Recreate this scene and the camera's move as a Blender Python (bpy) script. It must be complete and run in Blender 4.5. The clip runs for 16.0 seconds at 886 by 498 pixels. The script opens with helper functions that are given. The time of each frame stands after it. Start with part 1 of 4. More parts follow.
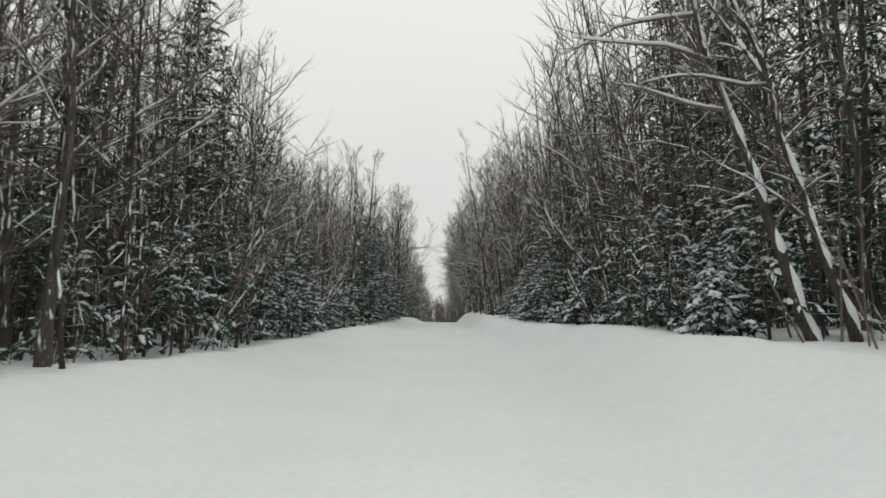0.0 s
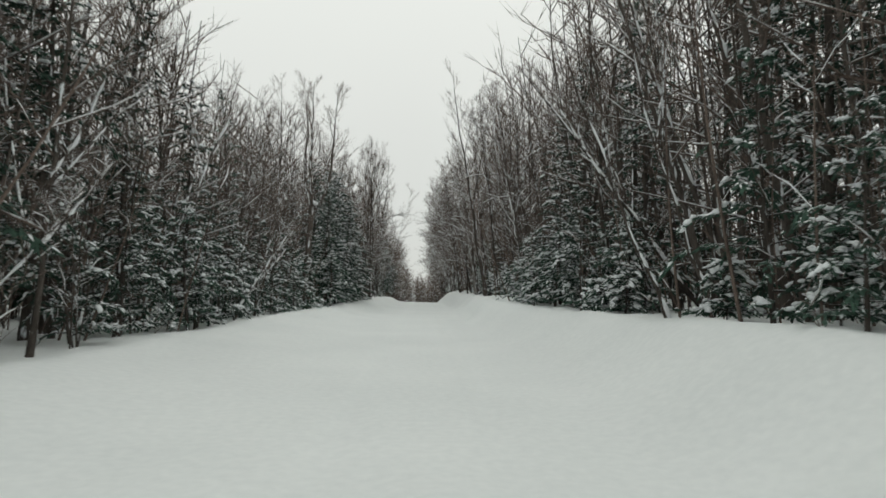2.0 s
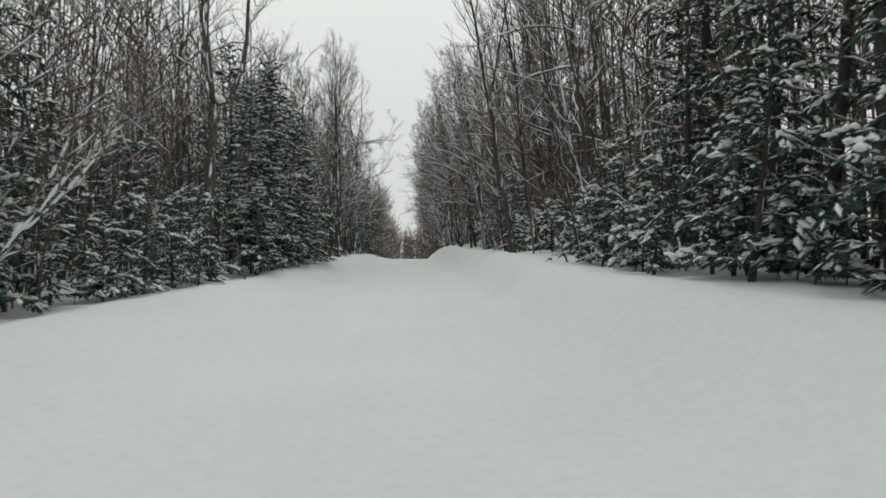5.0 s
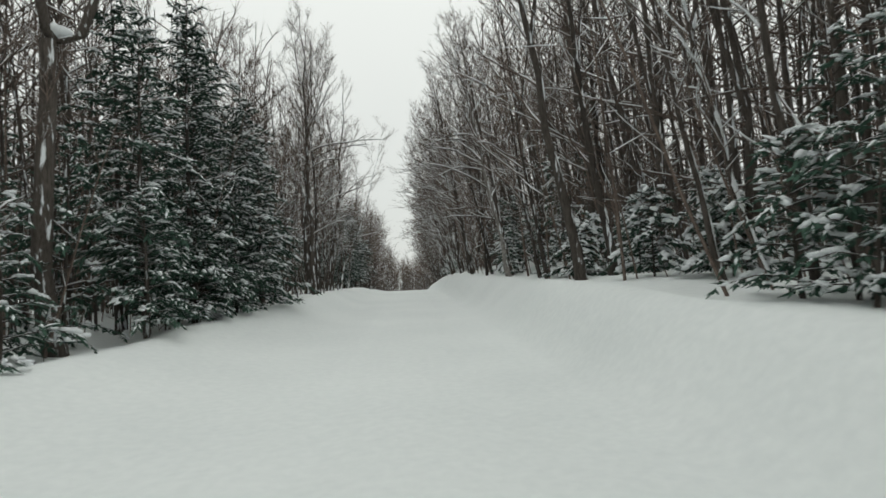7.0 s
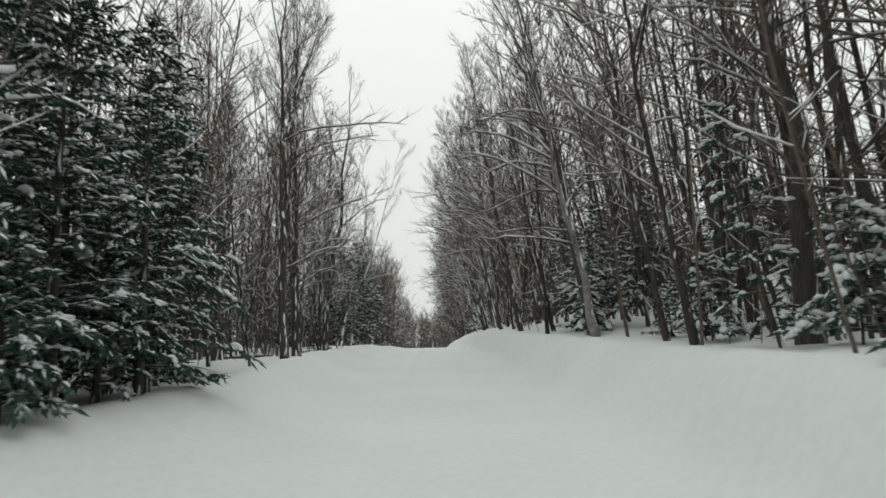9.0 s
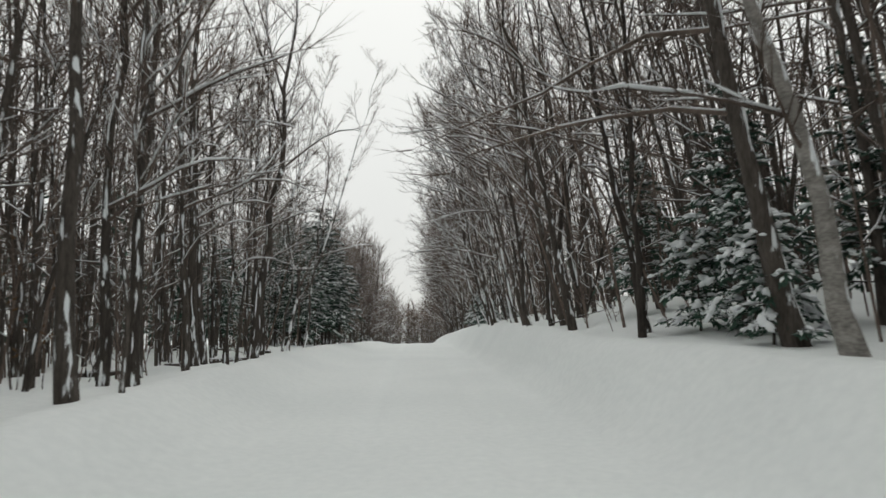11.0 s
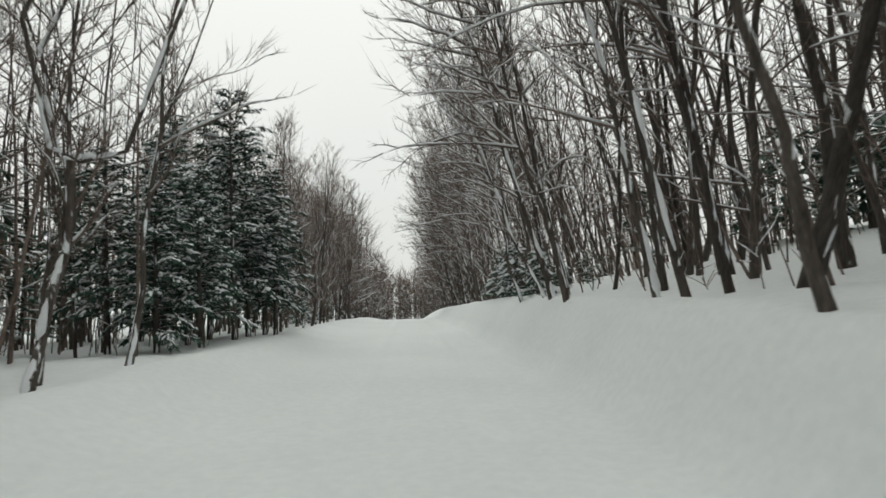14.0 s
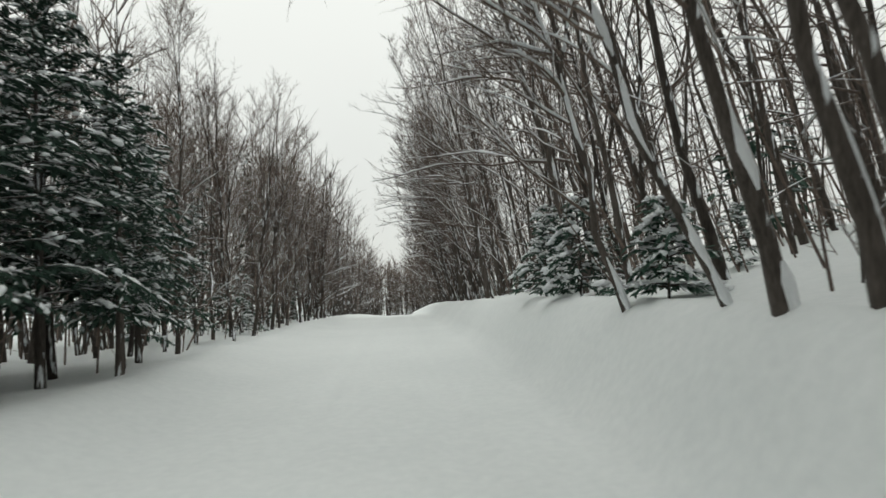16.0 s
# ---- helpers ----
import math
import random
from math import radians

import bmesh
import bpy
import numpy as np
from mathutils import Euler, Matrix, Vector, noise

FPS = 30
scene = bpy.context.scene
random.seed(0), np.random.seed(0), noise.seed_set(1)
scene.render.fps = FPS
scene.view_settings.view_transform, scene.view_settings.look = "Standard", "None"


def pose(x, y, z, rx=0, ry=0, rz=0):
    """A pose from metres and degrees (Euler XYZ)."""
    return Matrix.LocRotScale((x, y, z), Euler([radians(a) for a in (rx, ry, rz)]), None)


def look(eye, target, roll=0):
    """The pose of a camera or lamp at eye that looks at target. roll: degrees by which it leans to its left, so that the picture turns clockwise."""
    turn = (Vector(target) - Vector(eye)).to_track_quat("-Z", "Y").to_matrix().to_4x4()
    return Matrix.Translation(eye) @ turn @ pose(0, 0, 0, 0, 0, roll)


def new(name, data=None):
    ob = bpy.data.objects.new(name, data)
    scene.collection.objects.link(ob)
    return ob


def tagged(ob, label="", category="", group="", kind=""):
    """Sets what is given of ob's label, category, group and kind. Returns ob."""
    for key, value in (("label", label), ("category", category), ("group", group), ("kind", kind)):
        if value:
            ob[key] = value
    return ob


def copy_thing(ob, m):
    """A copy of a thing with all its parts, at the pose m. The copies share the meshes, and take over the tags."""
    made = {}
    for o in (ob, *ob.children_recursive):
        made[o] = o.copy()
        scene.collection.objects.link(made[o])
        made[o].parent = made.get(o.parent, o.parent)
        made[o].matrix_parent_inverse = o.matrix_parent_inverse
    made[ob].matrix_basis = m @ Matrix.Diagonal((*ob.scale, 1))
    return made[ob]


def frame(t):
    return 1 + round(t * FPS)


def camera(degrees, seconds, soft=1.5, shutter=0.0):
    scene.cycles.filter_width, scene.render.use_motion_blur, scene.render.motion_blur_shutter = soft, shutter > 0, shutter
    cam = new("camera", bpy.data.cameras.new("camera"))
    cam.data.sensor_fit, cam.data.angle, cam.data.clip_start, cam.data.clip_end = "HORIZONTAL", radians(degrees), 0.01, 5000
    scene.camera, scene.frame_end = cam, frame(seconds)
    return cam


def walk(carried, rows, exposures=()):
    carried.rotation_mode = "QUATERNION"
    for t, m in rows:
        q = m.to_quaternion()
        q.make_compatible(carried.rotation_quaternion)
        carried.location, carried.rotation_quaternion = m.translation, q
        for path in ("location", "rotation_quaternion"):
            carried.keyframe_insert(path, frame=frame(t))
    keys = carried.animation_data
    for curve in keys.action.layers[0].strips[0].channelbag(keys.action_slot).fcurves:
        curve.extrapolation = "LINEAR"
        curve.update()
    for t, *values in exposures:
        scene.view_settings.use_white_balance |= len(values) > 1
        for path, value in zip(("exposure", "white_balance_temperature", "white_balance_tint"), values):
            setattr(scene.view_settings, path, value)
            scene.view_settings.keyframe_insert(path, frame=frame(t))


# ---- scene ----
cam = camera(71.8, 16.0, soft=1.6, shutter=0.25)
PATH = [
    (0, (-0.017, 0.0, 1.399), (-0.019, 1.99, 1.595), 0.8),
    (0.5, (-0.005, 2.023, 1.379), (0.018, 4.013, 1.577), 0.9),
    (1, (0.014, 4.031, 1.385), (0.037, 6.024, 1.553), 0.4),
    (1.5, (0.038, 6.034, 1.395), (0.089, 8.027, 1.555), 0.6),
    (2, (0.014, 8.044, 1.398), (0.075, 10.039, 1.526), 1.3),
    (2.5, (0.016, 10.013, 1.426), (0.148, 12.007, 1.504), 1.4),
    (3, (0.035, 12.047, 1.43), (0.168, 14.042, 1.475), 1.5),
    (3.5, (0.048, 14.103, 1.42), (0.134, 16.1, 1.483), 1.9),
    (4, (0.027, 16.095, 1.396), (0.127, 18.092, 1.456), 1.7),
    (4.5, (0.031, 18.083, 1.4), (0.112, 20.082, 1.407), 1.4),
    (5, (0.044, 20.156, 1.387), (0.144, 22.154, 1.364), -0.0),
    (5.2, (0.055, 20.982, 1.404), (0.168, 22.979, 1.373), -0.7),
    (7.3, (0.000, 28.850, 1.350), (0.108, 30.845, 1.428), -2.5),
    (7.5, (-0.020, 29.650, 1.355), (0.098, 31.645, 1.450), -1.7),
    (8, (-0.080, 31.800, 1.375), (0.047, 33.778, 1.641), -2.1),
    (8.5, (-0.120, 34.050, 1.365), (-0.041, 36.035, 1.595), -1.7),
    (9, (-0.160, 36.330, 1.345), (-0.107, 38.314, 1.593), -1.3),
    (9.2, (-0.170, 37.220, 1.365), (-0.103, 39.205, 1.605), -1.6),
    (11.3, (-0.132, 46.499, 1.425), (-0.035, 48.486, 1.633), -1.2),
    (11.5, (-0.126, 47.36, 1.406), (-0.027, 49.348, 1.596), -1.5),
    (12, (-0.112, 49.433, 1.401), (-0.028, 51.424, 1.56), -2.5),
    (12.5, (-0.053, 51.583, 1.383), (0.031, 53.577, 1.513), -2.8),
    (13, (-0.061, 53.659, 1.353), (0.066, 55.652, 1.453), -2.8),
    (13.5, (-0.06, 55.806, 1.411), (0.08, 57.799, 1.512), -2.1),
    (14, (-0.062, 57.933, 1.409), (0.057, 59.926, 1.526), -2.1),
    (14.5, (-0.038, 60.046, 1.394), (0.055, 62.042, 1.474), -1.3),
    (15, (0.021, 62.335, 1.407), (0.148, 64.329, 1.484), 0.4),
    (15.5, (0.138, 64.362, 1.385), (0.263, 66.356, 1.475), -0.9),
    (16, (0.279, 66.506, 1.41), (0.424, 68.499, 1.494), -2.7),
]
walk(cam, [(t, look(eye, target, roll)) for t, eye, target, roll in PATH], exposures=[(0.0, -0.32, 6550, 6.5), (3.0, -0.33, 6550, 5), (5.2, -0.31, 6480, 5), (9.0, -0.17, 6480, 5), (12.0, -0.16, 6560, 9.5), (14.0, -0.15, 6560, 6.5), (16.0, -0.17, 6550, 5.5)])

# ---- world and light ----
SUN_ELEVATION, SUN_AZIMUTH = radians(50), radians(160)
world = bpy.data.worlds.new("overcast_sky")
scene.world = world
world.use_nodes = True
wt = world.node_tree
sky = wt.nodes.new("ShaderNodeTexSky")
sky.sky_type, sky.sun_disc = "NISHITA", False
sky.sun_elevation, sky.sun_rotation = SUN_ELEVATION, SUN_AZIMUTH
sky_dim = wt.nodes.new("ShaderNodeVectorMath")
sky_dim.operation = "SCALE"
sky_dim.inputs["Scale"].default_value = 0.06
cloud_coord = wt.nodes.new("ShaderNodeTexCoord")
cloud_noise = wt.nodes.new("ShaderNodeTexNoise")
cloud_noise.inputs["Scale"].default_value = 1.3
cloud_noise.inputs["Detail"].default_value = 3.0
cloud_ramp = wt.nodes.new("ShaderNodeValToRGB")
cloud_ramp.color_ramp.elements[0].color = (0.89, 0.90, 0.885, 1)
cloud_ramp.color_ramp.elements[1].color = (1.04, 1.04, 1.015, 1)
cover = wt.nodes.new("ShaderNodeMix")
cover.data_type = "RGBA"
cover.inputs["Factor"].default_value = 0.94
wt.links.new(cloud_coord.outputs["Generated"], cloud_noise.inputs["Vector"])
wt.links.new(cloud_noise.outputs["Fac"], cloud_ramp.inputs["Fac"])
wt.links.new(sky.outputs["Color"], sky_dim.inputs[0])
wt.links.new(sky_dim.outputs["Vector"], cover.inputs["A"])
wt.links.new(cloud_ramp.outputs["Color"], cover.inputs["B"])
# an overcast sky is brightest overhead
height_of = wt.nodes.new("ShaderNodeSeparateXYZ")
dome = wt.nodes.new("ShaderNodeMapRange")
dome.inputs["From Min"].default_value, dome.inputs["From Max"].default_value = 0.0, 1.0
dome.inputs["To Min"].default_value, dome.inputs["To Max"].default_value = 0.88, 1.42
domed = wt.nodes.new("ShaderNodeVectorMath")
domed.operation = "SCALE"
wt.links.new(cloud_coord.outputs["Generated"], height_of.inputs["Vector"])
wt.links.new(height_of.outputs["Z"], dome.inputs["Value"])
wt.links.new(dome.outputs["Result"], domed.inputs["Scale"])
wt.links.new(cover.outputs["Result"], domed.inputs[0])
wt.links.new(domed.outputs["Vector"], wt.nodes["Background"].inputs["Color"])
wt.nodes["Background"].inputs["Strength"].default_value = 1.0
sun = new("sun", bpy.data.lights.new("sun", "SUN"))
sun.data.energy, sun.data.angle, sun.data.color = 0.35, radians(80), (1.0, 0.98, 0.95)
sun.matrix_world = look((0, 0, 60), (60 * math.cos(SUN_ELEVATION) * -math.sin(SUN_AZIMUTH), -60 * math.cos(SUN_ELEVATION) * math.cos(SUN_AZIMUTH), 60 - 60 * math.sin(SUN_ELEVATION)))


# ---- materials ----
def material(name, dark, light, scale, rough=0.85, bump=0.3, fine=40.0, snow=None, per_object=0.0, stretch=(1, 1, 1), through_light=0.0, plaster=0.0):
    """A surface of two colours in two sizes of grain. through_light: the share of light that shines through.
    plaster: how much snow the wind has driven onto one side. snow: how steep (normal's z) a face may be and still hold a dusting."""
    m = bpy.data.materials.new(name)
    m.use_nodes = True
    nt = m.node_tree
    bsdf = nt.nodes["Principled BSDF"]
    coord = nt.nodes.new("ShaderNodeTexCoord")
    mapping = nt.nodes.new("ShaderNodeMapping")
    mapping.inputs["Scale"].default_value = stretch
    n1, n2 = nt.nodes.new("ShaderNodeTexNoise"), nt.nodes.new("ShaderNodeTexNoise")
    n1.inputs["Scale"].default_value, n2.inputs["Scale"].default_value = scale, fine
    n1.inputs["Detail"].default_value = n2.inputs["Detail"].default_value = 4.0
    nt.links.new(coord.outputs["Object"], mapping.inputs["Vector"])
    for n in (n1, n2):
        nt.links.new(mapping.outputs["Vector"], n.inputs["Vector"])
    both = nt.nodes.new("ShaderNodeMath")
    both.operation = "MULTIPLY_ADD"
    both.inputs[1].default_value, both.inputs[2].default_value = 0.5, 0.0
    add = nt.nodes.new("ShaderNodeMath")
    add.operation = "MULTIPLY_ADD"
    add.inputs[1].default_value = 0.5
    nt.links.new(n1.outputs["Fac"], both.inputs[0])
    nt.links.new(n2.outputs["Fac"], add.inputs[0])
    nt.links.new(both.outputs[0], add.inputs[2])
    ramp = nt.nodes.new("ShaderNodeValToRGB")
    ramp.color_ramp.elements[0].position, ramp.color_ramp.elements[1].position = 0.32, 0.68
    ramp.color_ramp.elements[0].color, ramp.color_ramp.elements[1].color = (*dark, 1), (*light, 1)
    nt.links.new(add.outputs[0], ramp.inputs["Fac"])
    colour = ramp.outputs["Color"]
    if per_object:
        info = nt.nodes.new("ShaderNodeObjectInfo")
        hsv = nt.nodes.new("ShaderNodeHueSaturation")
        span = nt.nodes.new("ShaderNodeMapRange")
        span.inputs["To Min"].default_value, span.inputs["To Max"].default_value = 1 - per_object, 1 + per_object
        nt.links.new(info.outputs["Random"], span.inputs["Value"])
        nt.links.new(span.outputs["Result"], hsv.inputs["Value"])
        nt.links.new(colour, hsv.inputs["Color"])
        colour = hsv.outputs["Color"]
    if snow is not None:
        geo = nt.nodes.new("ShaderNodeNewGeometry")
        xyz = nt.nodes.new("ShaderNodeSeparateXYZ")
        nt.links.new(geo.outputs["Normal"], xyz.inputs["Vector"])
        rough_edge = nt.nodes.new("ShaderNodeMath")
        rough_edge.operation = "MULTIPLY_ADD"
        rough_edge.inputs[1].default_value = 0.9
        nt.links.new(n1.outputs["Fac"], rough_edge.inputs[0])
        nt.links.new(xyz.outputs["Z"], rough_edge.inputs[2])
        cut = nt.nodes.new("ShaderNodeMapRange")
        cut.inputs["From Min"].default_value, cut.inputs["From Max"].default_value = snow + 0.40, snow + 0.62
        nt.links.new(rough_edge.outputs[0], cut.inputs["Value"])
        mix = nt.nodes.new("ShaderNodeMix")
        mix.data_type = "RGBA"
        mix.inputs["B"].default_value = (0.82, 0.85, 0.87, 1)
        nt.links.new(cut.outputs["Result"], mix.inputs["Factor"])
        nt.links.new(colour, mix.inputs["A"])
        colour = mix.outputs["Result"]
    if plaster:
        facing = nt.nodes.new("ShaderNodeNewGeometry")
        wind = nt.nodes.new("ShaderNodeVectorMath")
        wind.operation = "DOT_PRODUCT"
        wind.inputs[1].default_value = (0.45, -0.85, 0.25)
        nt.links.new(facing.outputs["Normal"], wind.inputs[0])
        clumps = nt.nodes.new("ShaderNodeTexNoise")
        clumps.inputs["Scale"].default_value, clumps.inputs["Detail"].default_value = 7.0, 5.0
        long_way = nt.nodes.new("ShaderNodeMapping")
        long_way.inputs["Scale"].default_value = (1.6, 1.6, 0.3)
        nt.links.new(coord.outputs["Object"], long_way.inputs["Vector"])
        nt.links.new(long_way.outputs["Vector"], clumps.inputs["Vector"])
        held = nt.nodes.new("ShaderNodeMath")
        held.operation = "MULTIPLY_ADD"
        held.inputs[1].default_value = 0.22
        nt.links.new(wind.outputs["Value"], held.inputs[0])
        nt.links.new(clumps.outputs["Fac"], held.inputs[2])
        edge = nt.nodes.new("ShaderNodeMapRange")
        edge.inputs["From Min"].default_value, edge.inputs["From Max"].default_value = 0.86 - plaster, 0.91 - plaster
        nt.links.new(held.outputs[0], edge.inputs["Value"])
        stuck = nt.nodes.new("ShaderNodeMix")
        stuck.data_type = "RGBA"
        stuck.inputs["B"].default_value = (0.80, 0.83, 0.85, 1)
        nt.links.new(edge.outputs["Result"], stuck.inputs["Factor"])
        nt.links.new(colour, stuck.inputs["A"])
        colour = stuck.outputs["Result"]
    nt.links.new(colour, bsdf.inputs["Base Color"])
    bsdf.inputs["Roughness"].default_value = rough
    bsdf.inputs["Specular IOR Level"].default_value = 0.25
    if bump:
        b = nt.nodes.new("ShaderNodeBump")
        b.inputs["Strength"].default_value, b.inputs["Distance"].default_value = bump, 0.02
        nt.links.new(add.outputs[0], b.inputs["Height"])
        nt.links.new(b.outputs["Normal"], bsdf.inputs["Normal"])
    if through_light:
        thin = nt.nodes.new("ShaderNodeBsdfTranslucent")
        share = nt.nodes.new("ShaderNodeMixShader")
        share.inputs["Fac"].default_value = through_light
        nt.links.new(colour, thin.inputs["Color"])
        nt.links.new(bsdf.outputs["BSDF"], share.inputs[1])
        nt.links.new(thin.outputs["BSDF"], share.inputs[2])
        nt.links.new(share.outputs["Shader"], nt.nodes["Material Output"].inputs["Surface"])
    return m


SNOW_GROUND = material("ground_snow", (0.755, 0.79, 0.785), (0.85, 0.88, 0.87), 0.35, 0.75, 0.2, 9.0)
SNOW = material("fresh_snow", (0.80, 0.83, 0.85), (0.90, 0.92, 0.93), 2.0, 0.75, 0.4, 25.0, through_light=0.12)
BARK = material("grey_brown_bark", (0.029, 0.025, 0.021), (0.108, 0.092, 0.080), 16.0, 0.9, 1.0, 60.0, snow=0.62, per_object=0.35, stretch=(1, 1, 0.16), plaster=0.09)
BARK_PALE = material("pale_birch_bark", (0.12, 0.11, 0.10), (0.40, 0.38, 0.35), 4.0, 0.85, 0.6, 22.0, snow=0.6, per_object=0.15, stretch=(1, 1, 2.0), plaster=0.10)
TWIG = material("brown_twigs", (0.072, 0.054, 0.045), (0.205, 0.160, 0.134), 1.2, 0.9, 0.0, 14.0, snow=0.86, per_object=0.3)
NEEDLE = material("hemlock_needles", (0.019, 0.041, 0.030), (0.058, 0.108, 0.078), 2.2, 0.85, 0.0, 18.0, snow=0.96, per_object=0.35)
DEAD_LEAF = material("dead_beech_leaves", (0.10, 0.055, 0.028), (0.22, 0.13, 0.065), 3.0, 0.9, 0.0, 20.0, snow=0.75, per_object=0.2)


# ---- ground ----
def knots(y, table):
    return float(np.interp(y, [k[0] for k in table], [k[1] for k in table]))


LEFT_X = [(-20, -5.0), (0, -5.2), (17, -5.5), (30, -5.6), (40, -4.55), (46, -4.2), (52, -3.75), (62, -4.2), (70, -3.7), (79, -4.3), (100, -4.4), (300, -4.0)]
LEFT_Z = [(-20, 0.5), (0, 0.5), (8, 0.45), (17, 0.24), (30, 0.22), (40, 0.38), (46, 0.5), (53, 0.60), (62, 0.42), (67, 0.52), (74, 0.34), (82, 0.18), (300, 0.2)]
RIGHT_X = [(-20, 4.8), (0, 4.8), (23, 4.2), (33, 3.4), (39, 3.0), (46, 3.9), (51, 3.7), (57, 2.9), (66, 3.3), (75, 3.2), (300, 3.3)]
RIGHT_Z = [(-20, 0.95), (0, 0.95), (15, 1.0), (23, 0.84), (33, 0.85), (37, 1.02), (41, 1.03), (45, 0.93), (51, 0.94), (56, 1.02), (60, 1.15), (75, 1.15), (95, 0.8), (300, 0.6)]
RIGHT_RISE = [(-20, 0.02), (48, 0.03), (57, 0.16), (80, 0.18), (100, 0.08), (300, 0.05)]
LEFT_RISE = [(-20, 0.0), (50, -0.02), (56, -0.05), (70, 0.0), (300, 0.04)]


def road_z(y):
    """The road runs level, then bends down over a long crest."""
    u = min(max(y - 55.0, 0.0), 72.0)
    return -0.00045 * u * u - 0.065 * (min(max(y, 127.0), 330.0) - 127.0)


def smooth(u):
    u = min(max(u, 0.0), 1.0)
    return u * u * (3 - 2 * u)


def side_of(x):
    return -1.0 if x < 0 else 1.0


def ground_z(x, y):
    base = road_z(y)
    if x < 0:
        edge, top, rise = -knots(y, LEFT_X), knots(y, LEFT_Z), knots(y, LEFT_RISE)
    else:
        edge, top, rise = knots(y, RIGHT_X), knots(y, RIGHT_Z), knots(y, RIGHT_RISE)
    a = abs(x)
    z = base + top * smooth((a - 1.9) / (edge - 2.1))
    z += 0.09 * math.exp(-(((a - edge + 0.55) / 0.45) ** 2))
    z += rise * min(max(a - edge, 0.0), 14.0)
    rough = smooth((a - 2.2) / 2.0)
    z += rough * 0.09 * noise.noise((x * 0.55, y * 0.40, 1.7)) + rough * 0.05 * noise.noise((x * 1.7, y * 1.3, 5.1))
    z += 0.012 * noise.noise((x * 0.9, y * 0.25, 9.0))
    z -= 0.045 * math.exp(-(((a - 0.8) / 0.17) ** 2)) * (0.7 + 0.6 * noise.noise((side_of(x) * 7.0, y * 0.3, 3.0)))
    return z


def build_ground():
    xs = [-2500, -600, -150, -60, -35, -24, -18, -14, -11, -9]
    xs += [x * 0.25 for x in range(-32, -6)] + [x * 0.1 for x in range(-15, 16)] + [x * 0.25 for x in range(7, 33)]
    xs += [9, 11, 14, 18, 24, 35, 60, 150, 600, 2500]
    ys = [-2500, -500, -120, -60, -35] + [y * 0.4 for y in range(-55, 276)] + [112 + 2.0 * k for k in range(70)] + [260, 290, 330, 420, 700, 1400, 2500]
    verts = [(x, y, ground_z(x, y)) for y in ys for x in xs]
    n = len(xs)
    faces = [(j * n + i, j * n + i + 1, (j + 1) * n + i + 1, (j + 1) * n + i) for j in range(len(ys) - 1) for i in range(n - 1)]
    me = bpy.data.meshes.new("ground")
    me.from_pydata(verts, [], faces)
    me.materials.append(SNOW_GROUND)
    me.shade_smooth()
    tagged(new("ground", me), "deep fresh snow over a forest road and its banks", "snow ground", kind="structure")


build_ground()


